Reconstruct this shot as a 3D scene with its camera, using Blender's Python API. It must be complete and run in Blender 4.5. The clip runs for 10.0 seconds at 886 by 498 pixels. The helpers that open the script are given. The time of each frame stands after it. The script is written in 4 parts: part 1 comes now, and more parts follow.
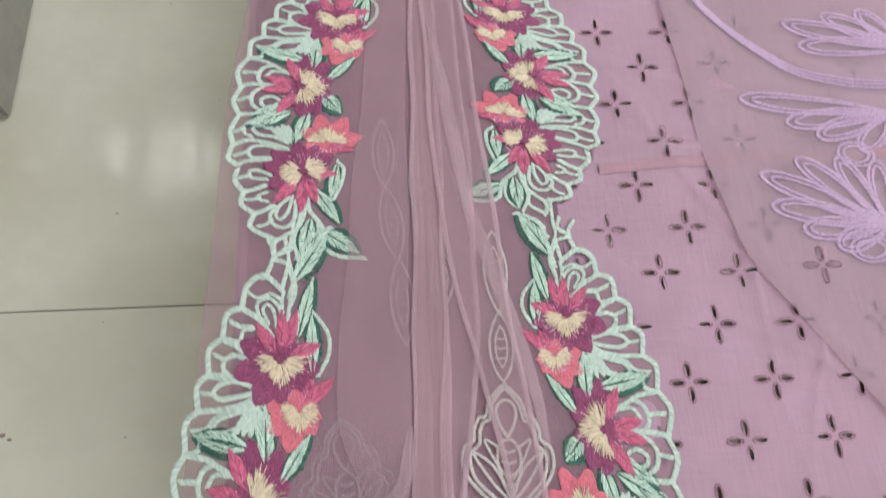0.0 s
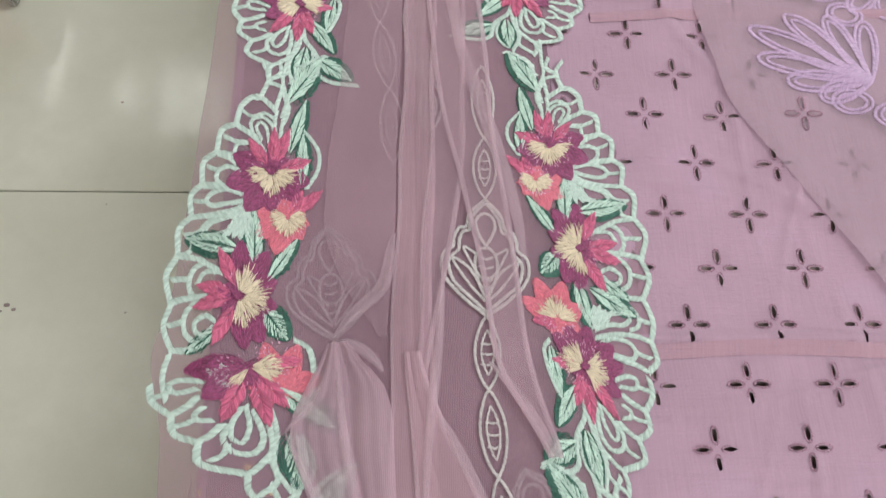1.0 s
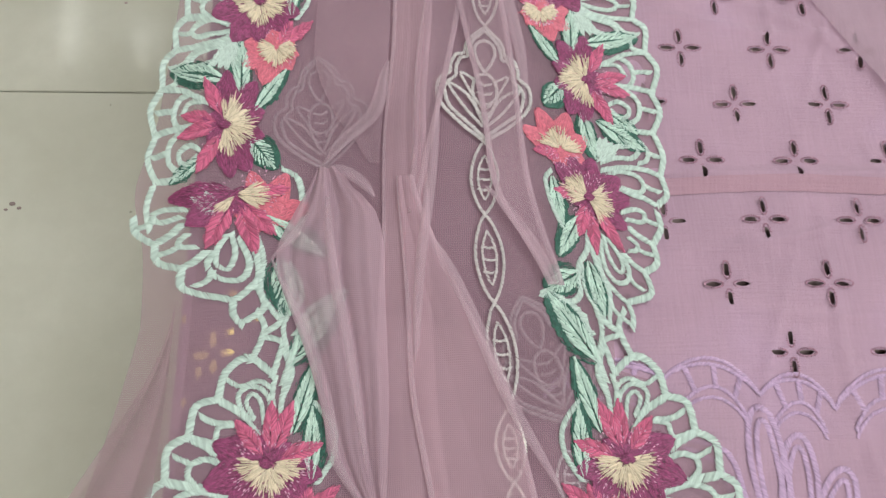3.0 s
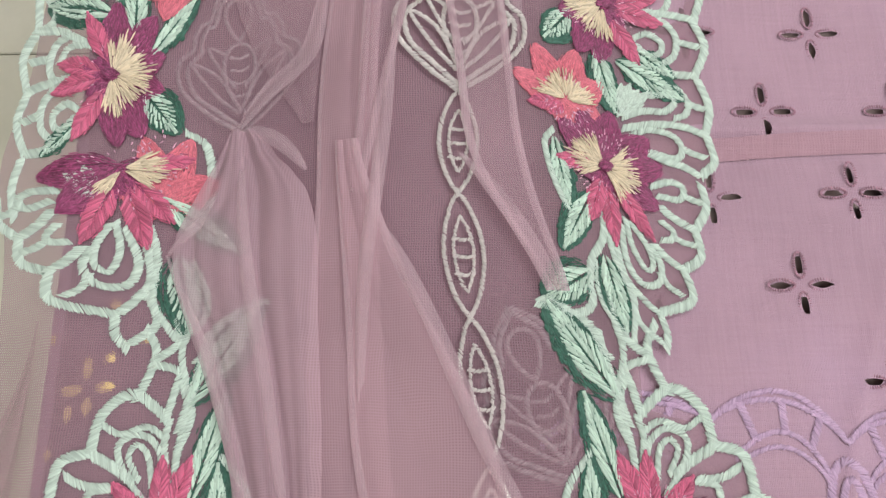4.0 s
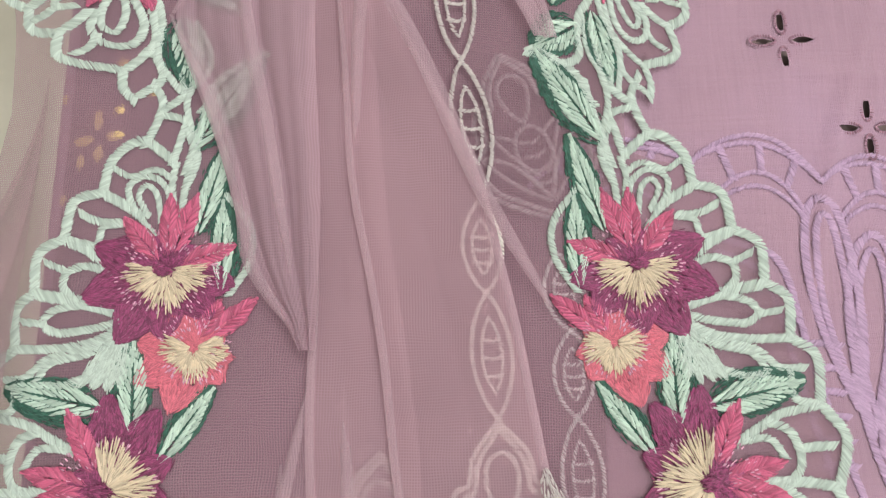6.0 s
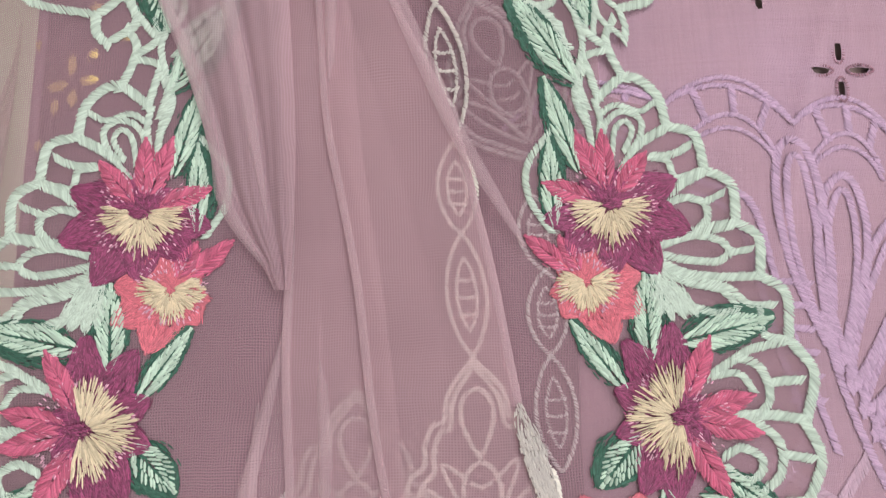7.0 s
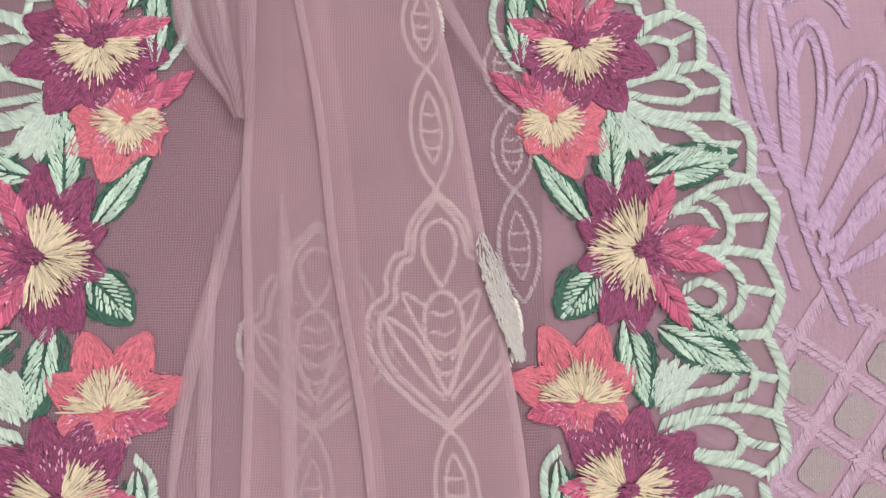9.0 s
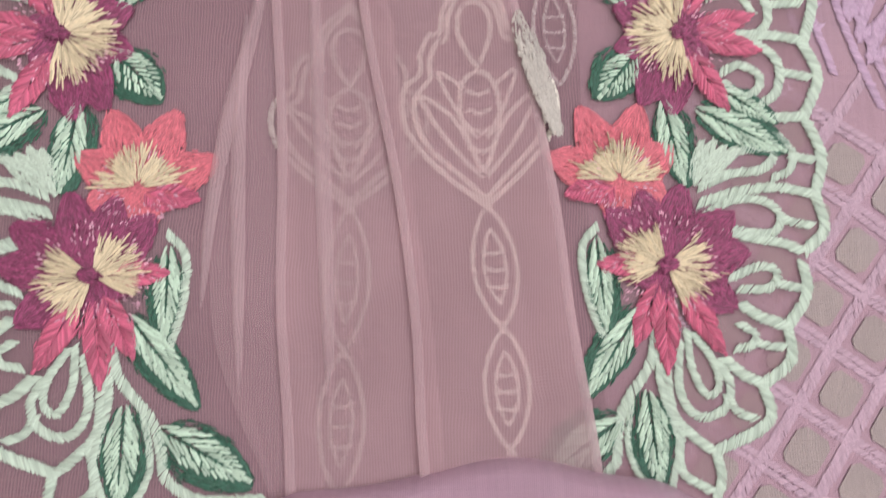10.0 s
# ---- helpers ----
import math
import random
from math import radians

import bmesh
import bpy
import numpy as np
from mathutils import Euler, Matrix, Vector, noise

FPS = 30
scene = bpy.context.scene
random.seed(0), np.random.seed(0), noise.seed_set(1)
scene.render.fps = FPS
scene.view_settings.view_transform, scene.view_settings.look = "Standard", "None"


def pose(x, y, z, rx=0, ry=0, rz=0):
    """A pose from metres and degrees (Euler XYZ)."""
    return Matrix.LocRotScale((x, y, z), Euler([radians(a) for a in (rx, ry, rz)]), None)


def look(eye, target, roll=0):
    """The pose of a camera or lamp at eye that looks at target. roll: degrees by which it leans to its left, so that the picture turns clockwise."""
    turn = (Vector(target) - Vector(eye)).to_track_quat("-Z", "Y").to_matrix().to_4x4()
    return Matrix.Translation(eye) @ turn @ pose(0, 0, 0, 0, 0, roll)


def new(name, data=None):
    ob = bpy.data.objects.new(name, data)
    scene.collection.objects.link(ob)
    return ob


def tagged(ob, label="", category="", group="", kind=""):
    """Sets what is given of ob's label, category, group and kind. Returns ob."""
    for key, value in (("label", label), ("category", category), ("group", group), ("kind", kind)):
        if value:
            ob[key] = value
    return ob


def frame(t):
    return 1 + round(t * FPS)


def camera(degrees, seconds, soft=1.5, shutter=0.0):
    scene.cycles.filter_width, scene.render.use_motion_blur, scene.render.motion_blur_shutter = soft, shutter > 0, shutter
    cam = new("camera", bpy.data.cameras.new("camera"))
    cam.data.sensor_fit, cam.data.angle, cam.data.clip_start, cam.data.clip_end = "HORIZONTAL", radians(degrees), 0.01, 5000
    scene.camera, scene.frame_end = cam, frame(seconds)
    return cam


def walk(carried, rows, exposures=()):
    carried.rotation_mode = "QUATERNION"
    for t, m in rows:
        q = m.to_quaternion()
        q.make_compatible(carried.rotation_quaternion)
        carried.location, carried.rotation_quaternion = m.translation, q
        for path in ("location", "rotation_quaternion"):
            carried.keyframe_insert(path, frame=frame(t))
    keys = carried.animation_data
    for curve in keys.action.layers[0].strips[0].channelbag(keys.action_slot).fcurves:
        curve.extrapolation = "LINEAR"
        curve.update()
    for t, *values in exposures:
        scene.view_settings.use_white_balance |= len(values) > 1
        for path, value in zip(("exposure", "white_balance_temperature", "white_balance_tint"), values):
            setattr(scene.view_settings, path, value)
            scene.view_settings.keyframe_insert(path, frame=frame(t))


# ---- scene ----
cam = camera(62.0, 10.0, soft=1.3, shutter=0.25)
PATH = [
    (0, (-0.18345, 0.04827, 0.41395), (-0.15863, 0.16728, 0.13969), 8.89),
    (0.5, (-0.17785, 0.00461, 0.39571), (-0.15382, 0.11090, 0.11620), 11.26),
    (1, (-0.17345, -0.03806, 0.39590), (-0.15167, 0.06977, 0.11680), 10.79),
    (1.5, (-0.17569, -0.08957, 0.37564), (-0.15584, 0.01787, 0.09624), 11.14),
    (2, (-0.15879, -0.10766, 0.37362), (-0.13942, -0.00545, 0.09223), 10.32),
    (2.5, (-0.16353, -0.11431, 0.36959), (-0.14381, -0.01547, 0.08702), 11.31),
    (2.7, (-0.16483, -0.11207, 0.37367), (-0.14657, -0.01398, 0.09074), 10.32),
    (3.8, (-0.12861, -0.05586, 0.25937), (-0.12762, 0.02554, -0.02937), 0.27),
    (4, (-0.12881, -0.05833, 0.26008), (-0.12769, 0.02342, -0.02857), 0.16),
    (4.5, (-0.12529, -0.07989, 0.25678), (-0.12756, 0.00209, -0.03180), -2.50),
    (5, (-0.12667, -0.10575, 0.25305), (-0.13141, -0.03175, -0.03764), -4.45),
    (5.5, (-0.12770, -0.12452, 0.25105), (-0.13117, -0.05678, -0.04118), -3.56),
    (5.7, (-0.12527, -0.12991, 0.25226), (-0.12848, -0.06195, -0.03992), -3.31),
    (6.8, (-0.12259, -0.14294, 0.25478), (-0.12184, -0.08666, -0.03989), -0.37),
    (7, (-0.11890, -0.14809, 0.25300), (-0.11757, -0.09032, -0.04138), 0.24),
    (7.5, (-0.12170, -0.15972, 0.24981), (-0.11672, -0.10399, -0.04493), 4.55),
    (8, (-0.11902, -0.17095, 0.24691), (-0.11423, -0.11953, -0.04861), 4.84),
    (8.5, (-0.11675, -0.18597, 0.24367), (-0.10945, -0.13837, -0.05244), 8.15),
    (9, (-0.11468, -0.19520, 0.24203), (-0.10436, -0.14681, -0.05386), 11.45),
    (9.5, (-0.11641, -0.21839, 0.23425), (-0.10257, -0.17389, -0.06211), 16.30),
    (10, (-0.12952, -0.25991, 0.22797), (-0.11549, -0.21690, -0.06860), 17.10),
]
walk(cam, [(t, look(eye, target, roll)) for t, eye, target, roll in PATH],
     exposures=[(0, 0.0, 6180, 6), (2.7, 0.0, 6180, 4), (3.8, 0.0, 6400, 7), (7, 0.0, 6560, 9), (8.5, 0.0, 6540, 10), (9.5, 0.0, 6600, 11), (10, 0.0, 6650, 10)])


# ---------------- light ----------------
world = bpy.data.worlds.new("shop_air")
scene.world = world
world.use_nodes = True
world.node_tree.nodes["Background"].inputs[0].default_value = (0.9, 0.95, 1.0, 1)
world.node_tree.nodes["Background"].inputs[1].default_value = 0.3
FLOOR, CEILING = -0.42, 2.25
scene.view_settings.exposure = 0.0


# ---------------- materials ----------------
class Nodes:
    """A node material under construction."""

    def __init__(self, name):
        self.m = bpy.data.materials.new(name)
        self.m.use_nodes = True
        self.t = self.m.node_tree
        self.bsdf = self.t.nodes["Principled BSDF"]
        self.out = self.t.nodes["Material Output"]

    def add(self, kind):
        return self.t.nodes.new(kind)

    def link(self, a, b):
        self.t.links.new(a, b)

    def coords(self, scale=1.0):
        c = self.add("ShaderNodeTexCoord")
        m = self.add("ShaderNodeMapping")
        m.inputs["Scale"].default_value = (scale, scale, scale) if not isinstance(scale, tuple) else scale
        self.link(c.outputs["Object"], m.inputs["Vector"])
        return m.outputs["Vector"]

    def noise(self, scale, detail=3.0, rough=0.55, vector=None):
        n = self.add("ShaderNodeTexNoise")
        n.inputs["Scale"].default_value, n.inputs["Detail"].default_value, n.inputs["Roughness"].default_value = scale, detail, rough
        self.link(vector or self.coords(), n.inputs["Vector"])
        return n.outputs["Fac"]

    def ramp(self, fac, *stops):
        r = self.add("ShaderNodeValToRGB")
        while len(r.color_ramp.elements) < len(stops):
            r.color_ramp.elements.new(0.5)
        for e, (at, c) in zip(r.color_ramp.elements, stops):
            e.position, e.color = at, (*c, 1) if len(c) == 3 else c
        self.link(fac, r.inputs["Fac"])
        return r.outputs["Color"]

    def math(self, op, a, b=None, clamp=False):
        n = self.add("ShaderNodeMath")
        n.operation, n.use_clamp = op, clamp
        for k, v in enumerate((a, b)):
            if v is None:
                continue
            if isinstance(v, (int, float)):
                n.inputs[k].default_value = v
            else:
                self.link(v, n.inputs[k])
        return n.outputs[0]

    def mix(self, fac, a, b, blend="MIX"):
        n = self.add("ShaderNodeMixRGB")
        n.blend_type = blend
        for k, v in enumerate((fac, a, b)):
            if isinstance(v, (int, float)):
                n.inputs[k].default_value = v
            elif isinstance(v, tuple):
                n.inputs[k].default_value = (*v, 1)
            else:
                self.link(v, n.inputs[k])
        return n.outputs[0]

    def bump(self, height, strength=0.3, distance=0.001):
        b = self.add("ShaderNodeBump")
        b.inputs["Strength"].default_value, b.inputs["Distance"].default_value = strength, distance
        self.link(height, b.inputs["Height"])
        self.link(b.outputs["Normal"], self.bsdf.inputs["Normal"])
        return b


def dims(c, k):
    return tuple(min(1.0, v * k) for v in c)


def thread(name, colour, light=1.25, dark=0.7, rough=0.42):
    """Rayon embroidery thread: each stitch has its own shade."""
    n = Nodes(name)
    g = n.add("ShaderNodeNewGeometry")
    col = n.ramp(g.outputs["Random Per Island"], (0.0, dims(colour, dark)), (0.5, colour), (1.0, dims(colour, light)))
    soil = n.noise(60.0, 2.0)
    col = n.mix(n.math("MULTIPLY", soil, 0.25), col, dims(colour, 0.8))
    n.link(col, n.bsdf.inputs["Base Color"])
    n.bsdf.inputs["Roughness"].default_value = rough
    n.bsdf.inputs["Specular IOR Level"].default_value = 0.35
    n.bsdf.inputs["Sheen Weight"].default_value = 0.25
    n.bump(n.noise(2500.0, 1.0), 0.35, 0.0002)
    return n.m


def weave(name, colour, pitch=0.0007, opacity=None, shade=0.12, through_light=0.3, gaps=0.5):
    """Woven cloth with a thread pattern; with an opacity it is sheer."""
    n = Nodes(name)
    v = n.coords()
    sep = n.add("ShaderNodeSeparateXYZ")
    n.link(v, sep.inputs[0])
    wob = n.noise(40.0, 2.0)
    k = 2 * math.pi / pitch
    wx = n.math("SINE", n.math("MULTIPLY", n.math("ADD", sep.outputs[0], n.math("MULTIPLY", wob, 0.004)), k))
    wy = n.math("SINE", n.math("MULTIPLY", n.math("ADD", sep.outputs[1], n.math("MULTIPLY", wob, 0.004)), k))
    grid = n.math("MAXIMUM", wx, n.math("MULTIPLY", wy, 0.45))
    slub = n.noise(1.0, 4.0, 0.6, n.coords((30.0, 900.0, 30.0)))
    slub2 = n.noise(1.0, 4.0, 0.6, n.coords((900.0, 30.0, 30.0)))
    big = n.noise(9.0, 3.0)
    col = n.ramp(big, (0.3, dims(colour, 1 - shade)), (0.55, colour), (0.75, (colour[0] * (1 + shade * 0.6), colour[1] * (1 + shade * 0.8), min(1.0, colour[2] * (1 + shade * 1.6)))))
    col = n.mix(n.math("MULTIPLY", slub, 0.6), col, dims(colour, 0.68))
    col = n.mix(n.math("MULTIPLY", slub2, 0.55), col, dims(colour, 1.32))
    n.link(col, n.bsdf.inputs["Base Color"])
    n.bsdf.inputs["Roughness"].default_value = 0.8
    n.bsdf.inputs["Specular IOR Level"].default_value = 0.2
    n.bsdf.inputs["Sheen Weight"].default_value = 0.15
    bump = n.bump(n.math("ADD", n.math("MULTIPLY", grid, 0.25), n.math("ADD", slub, n.math("MULTIPLY", n.noise(120.0, 3.0), 2.0))), 0.65, 0.0007)
    if opacity is not None:
        tr = n.add("ShaderNodeBsdfTranslucent")
        n.link(col, tr.inputs["Color"])
        n.link(bump.outputs["Normal"], tr.inputs["Normal"])
        a = n.add("ShaderNodeMixShader")
        a.inputs[0].default_value = through_light
        n.link(n.bsdf.outputs[0], a.inputs[1])
        n.link(tr.outputs[0], a.inputs[2])
        clear = n.add("ShaderNodeBsdfTransparent")
        b = n.add("ShaderNodeMixShader")
        cover = n.math("ADD", opacity, n.math("MULTIPLY", grid, gaps * 0.5), clamp=True)
        n.link(cover, b.inputs[0])
        n.link(clear.outputs[0], b.inputs[1])
        n.link(a.outputs[0], b.inputs[2])
        n.link(b.outputs[0], n.out.inputs["Surface"])
    return n.m


def tulle(name, colour, cover, pitch=0.0009, grain=0.10, through_light=0.35):
    """Sheer square-meshed net: fine threads both ways with clear gaps between them."""
    n = Nodes(name)
    v = n.coords()
    wob = n.add("ShaderNodeTexNoise")
    wob.inputs["Scale"].default_value = 28.0
    n.link(v, wob.inputs["Vector"])
    moved = n.add("ShaderNodeVectorMath")
    moved.operation = "MULTIPLY_ADD"
    n.link(wob.outputs["Color"], moved.inputs[0])
    moved.inputs[1].default_value = (0.006, 0.006, 0.0)
    n.link(v, moved.inputs[2])
    sep = n.add("ShaderNodeSeparateXYZ")
    n.link(moved.outputs[0], sep.inputs[0])
    k = 2 * math.pi / pitch
    wx = n.math("SINE", n.math("MULTIPLY", sep.outputs[0], k))
    wy = n.math("SINE", n.math("MULTIPLY", sep.outputs[1], k))
    grid = n.math("MAXIMUM", wx, wy)
    patch, fine = n.noise(14.0, 3.0), n.noise(260.0, 2.0)
    col = n.ramp(patch, (0.3, dims(colour, 0.93)), (0.7, dims(colour, 1.07)))
    col = n.mix(n.math("MULTIPLY", fine, 0.25), col, dims(colour, 0.85))
    n.link(col, n.bsdf.inputs["Base Color"])
    n.bsdf.inputs["Roughness"].default_value = 0.75
    n.bsdf.inputs["Specular IOR Level"].default_value = 0.2
    n.bsdf.inputs["Sheen Weight"].default_value = 0.2
    tr = n.add("ShaderNodeBsdfTranslucent")
    n.link(col, tr.inputs["Color"])
    a = n.add("ShaderNodeMixShader")
    a.inputs[0].default_value = through_light
    n.link(n.bsdf.outputs[0], a.inputs[1])
    n.link(tr.outputs[0], a.inputs[2])
    clear = n.add("ShaderNodeBsdfTransparent")
    b = n.add("ShaderNodeMixShader")
    dense = n.math("ADD", n.math("MULTIPLY", grid, grain), n.math("MULTIPLY", n.math("SUBTRACT", patch, 0.5), 0.12))
    n.link(n.math("ADD", dense, cover, clamp=True), b.inputs[0])
    n.link(clear.outputs[0], b.inputs[1])
    n.link(a.outputs[0], b.inputs[2])
    n.link(b.outputs[0], n.out.inputs["Surface"])
    return n.m


def plain(name, colour, rough=0.6, vary=0.1, grain=30.0, metal=0.0, relief=0.1):
    n = Nodes(name)
    f = n.noise(grain, 5.0)
    col = n.ramp(f, (0.3, dims(colour, 1 - vary)), (0.7, dims(colour, 1 + vary)))
    n.link(col, n.bsdf.inputs["Base Color"])
    n.bsdf.inputs["Roughness"].default_value = rough
    n.bsdf.inputs["Metallic"].default_value = metal
    n.bump(n.noise(grain * 8, 4.0), relief, 0.001)
    return n.m


def floor_tile():
    n = Nodes("cream_vitrified_tile")
    a, b = n.noise(5.0, 6.0, 0.6), n.noise(38.0, 5.0, 0.65)
    col = n.ramp(a, (0.25, (0.49, 0.465, 0.37)), (0.55, (0.57, 0.545, 0.45)), (0.8, (0.66, 0.63, 0.53)))
    col = n.mix(n.math("MULTIPLY", b, 0.35), col, (0.42, 0.39, 0.31))
    spots = n.ramp(n.noise(55.0, 2.0), (0.765, (0.0, 0.0, 0.0)), (0.785, (1.0, 1.0, 1.0)))
    col = n.mix(n.math("MULTIPLY", spots, 0.55), col, (0.16, 0.14, 0.11))
    info = n.add("ShaderNodeObjectInfo")
    col = n.mix(n.math("MULTIPLY", info.outputs["Random"], 0.12), col, (0.40, 0.38, 0.31))
    n.link(col, n.bsdf.inputs["Base Color"])
    n.link(n.ramp(b, (0.3, (0.08,) * 3), (0.8, (0.14,) * 3)), n.bsdf.inputs["Roughness"])
    n.bump(n.noise(14.0, 2.0), 0.08, 0.002)
    return n.m


MAUVE = weave("mauve_cotton_weave", (0.395, 0.248, 0.312), 0.0006, shade=0.2)
PLAIN_MAUVE = weave("plain_dark_mauve_cloth", (0.185, 0.105, 0.135), 0.0006)
NET = tulle("mauve_tulle_net", (0.50, 0.315, 0.365), 0.43, grain=0.19)
# the same net in paler colours: the brightness of its folds is painted in
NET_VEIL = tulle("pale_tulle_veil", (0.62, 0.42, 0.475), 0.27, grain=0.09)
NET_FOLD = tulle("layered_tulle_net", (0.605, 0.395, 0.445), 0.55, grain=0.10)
NET_LIFTED = tulle("brightened_tulle_corner", (0.64, 0.44, 0.50), 0.50, grain=0.09)
# palest: the bright line along fold edges and creases is in its colour
NET_EDGE = tulle("brightened_tulle_edge", (0.72, 0.53, 0.58), 0.36, grain=0.05)
ORGANZA = weave("pale_mauve_organza", (0.66, 0.48, 0.545), 0.0006, opacity=0.48, through_light=0.35, gaps=0.25)
LINING = weave("grey_sheer_lining", (0.33, 0.265, 0.27), 0.0008)
MINT = thread("pale_mint_thread", (0.49, 0.565, 0.49), 1.18, 0.74)
LEAF_MINT = thread("mint_leaf_thread", (0.45, 0.56, 0.465), 1.25, 0.72)
GREEN = thread("dark_green_thread", (0.028, 0.095, 0.065), 1.7, 0.6)
PURPLE = thread("plum_thread", (0.205, 0.035, 0.098), 1.95, 0.55)
ROSE = thread("rose_thread", (0.46, 0.095, 0.175), 1.5, 0.6)
CORAL = thread("coral_thread", (0.56, 0.135, 0.18), 1.4, 0.65)
CREAM = thread("cream_thread", (0.63, 0.515, 0.365), 1.25, 0.65)
FAINT_LACE = thread("mauve_grey_lace_thread", (0.42, 0.335, 0.345), 1.15, 0.8)
GHOST_LACE = thread("dim_mauve_lace_thread", (0.29, 0.205, 0.225), 1.1, 0.85)
LACE = thread("ivory_lace_thread", (0.50, 0.45, 0.425), 1.12, 0.8)
BRIGHT_LACE = thread("white_lace_thread", (0.78, 0.73, 0.665), 1.1, 0.85)
SPECK = thread("pale_pink_seed_thread", (0.60, 0.32, 0.42), 1.4, 0.7)
TRELLIS = thread("pale_lilac_trellis_thread", (0.44, 0.29, 0.375), 1.12, 0.86)
LILAC = thread("lilac_thread", (0.46, 0.305, 0.435), 1.18, 0.8)
TABLE = plain("worn_brown_wood", (0.34, 0.25, 0.23), 0.95, 0.3)
TILE = floor_tile()
GROUT = plain("grey_tile_grout", (0.22, 0.2, 0.17), 0.9, 0.2)
WALL = plain("cream_wall_paint", (0.72, 0.68, 0.6), 0.7, 0.04, 4.0)
WHITE = plain("white_ceiling_paint", (0.8, 0.79, 0.75), 0.8, 0.03, 4.0)
RED = plain("red_plastic", (0.5, 0.05, 0.03), 0.45, 0.15)
STEEL = plain("grey_metal", (0.42, 0.41, 0.39), 0.35, 0.1, metal=0.7)


# ---------------- building helpers ----------------
def mesh_object(name, verts, faces, material, parent=None, label="", smooth=True):
    me = bpy.data.meshes.new(name)
    me.from_pydata([tuple(v) for v in verts], [], faces)
    if smooth:
        me.shade_smooth()
    me.materials.append(material)
    ob = new(name, me)
    if parent is not None:
        ob.parent = parent
    if label:
        tagged(ob, label)
    return ob


def part(name, bm, material, parent, label=""):
    me = bpy.data.meshes.new(name)
    bm.to_mesh(me)
    bm.free()
    me.materials.append(material)
    ob = new(name, me)
    ob.parent = parent
    if label:
        tagged(ob, label)
    return ob


def thing(name, label, category, group="", at=(0, 0, 0)):
    ob = new(name)
    ob.location = at
    return tagged(ob, label, category, group)


def box(x0, x1, y0, y1, z0, z1, bevel=0.0):
    bm = bmesh.new()
    bmesh.ops.create_cube(bm, size=1.0)
    for v in bm.verts:
        v.co = Vector(((x0 + x1) / 2 + v.co.x * (x1 - x0), (y0 + y1) / 2 + v.co.y * (y1 - y0), (z0 + z1) / 2 + v.co.z * (z1 - z0)))
    if bevel:
        bmesh.ops.bevel(bm, geom=bm.edges[:], offset=bevel, segments=2, affect="EDGES")
    return bm


def sheet(name, nu, nv, shape, material, parent, label=""):
    """A cloth sheet: shape(u, v) gives arrays x, y, z for u and v from 0 to 1."""
    u, v = np.meshgrid(np.linspace(0, 1, nu), np.linspace(0, 1, nv))
    x, y, z = shape(u, v)
    k = np.arange(nu * nv).reshape(nv, nu)
    faces = np.stack([k[:-1, :-1], k[:-1, 1:], k[1:, 1:], k[1:, :-1]], -1).reshape(-1, 4)
    return mesh_object(name, np.stack([x, y, z], -1).reshape(-1, 3).tolist(), faces.tolist(), material, parent, label)


RNG = np.random.default_rng(7)


def smooth01(t):
    t = np.clip(t, 0, 1)
    return t * t * (3 - 2 * t)


def ripple(x, y, seed=0.0):
    """Soft irregular waves between -1 and 1."""
    return (np.sin(31 * x + 17 * y + seed) + np.sin(-23 * x + 41 * y + 2.1 * seed) + np.sin(67 * x - 29 * y + 1.3 * seed) * 0.6) / 2.6


def net_height(x, y):
    """How high the stole lies over the table top: it is bunched up behind the middle."""
    hump = smooth01((y + 0.09) / 0.12) * np.exp(-(((x + 0.135) / 0.055) ** 2)) * np.exp(-((np.maximum(y - 0.06, 0) / 0.14) ** 2))
    return 0.0016 + 0.017 * hump + 0.0007 * ripple(x, y) - np.maximum(-0.268 - x, 0) * 0.45


def mm_rows(rows):
    """Rows of millimetres, in metres."""
    return np.asarray(rows, float) / 1000


def no_warp(p):
    return p


class Stitches:
    """Collects single stitches and makes one mesh of them, each a small raised strand."""

    def __init__(self):
        self.rows = []

    def add(self, p0, p1, width, height, lift=0.0):
        p0, p1 = np.atleast_2d(p0), np.atleast_2d(p1)
        n = len(p0)
        self.rows.append(np.c_[p0, p1, np.full(n, width) if np.isscalar(width) else width, np.full(n, height), lift + np.zeros(n)])

    def build(self, name, material, parent, label="", warp=no_warp, ground=net_height):
        r = np.concatenate(self.rows)
        p0, p1, w, h, lift = warp(r[:, 0:2]), warp(r[:, 2:4]), r[:, 4], r[:, 5], r[:, 6]
        d = p1 - p0
        length = np.maximum(np.hypot(d[:, 0], d[:, 1]), 1e-6)[:, None]
        t = d / length
        side = np.c_[-t[:, 1], t[:, 0]] * (w / 2)[:, None]
        base = ground(p0[:, 0], p0[:, 1]) * 0.5 + ground(p1[:, 0], p1[:, 1]) * 0.5 + lift
        a, b = p0 + d * 0.2, p0 + d * 0.8
        pts = [(p0, base + h * 0.15), (a + side, base), (a, base + h), (a - side, base), (b + side, base), (b, base + h), (b - side, base), (p1, base + h * 0.15)]
        v = np.stack([np.c_[xy, z] for xy, z in pts], 1).reshape(-1, 3)
        k = (np.arange(len(r)) * 8)[:, None]
        tris = np.concatenate([k + q for q in ([0, 3, 2], [0, 2, 1], [6, 7, 5], [5, 7, 4])]).tolist()
        quads = np.concatenate([k + q for q in ([3, 6, 5, 2], [2, 5, 4, 1])]).tolist()
        return mesh_object(name, v.tolist(), tris + quads, material, parent, label)


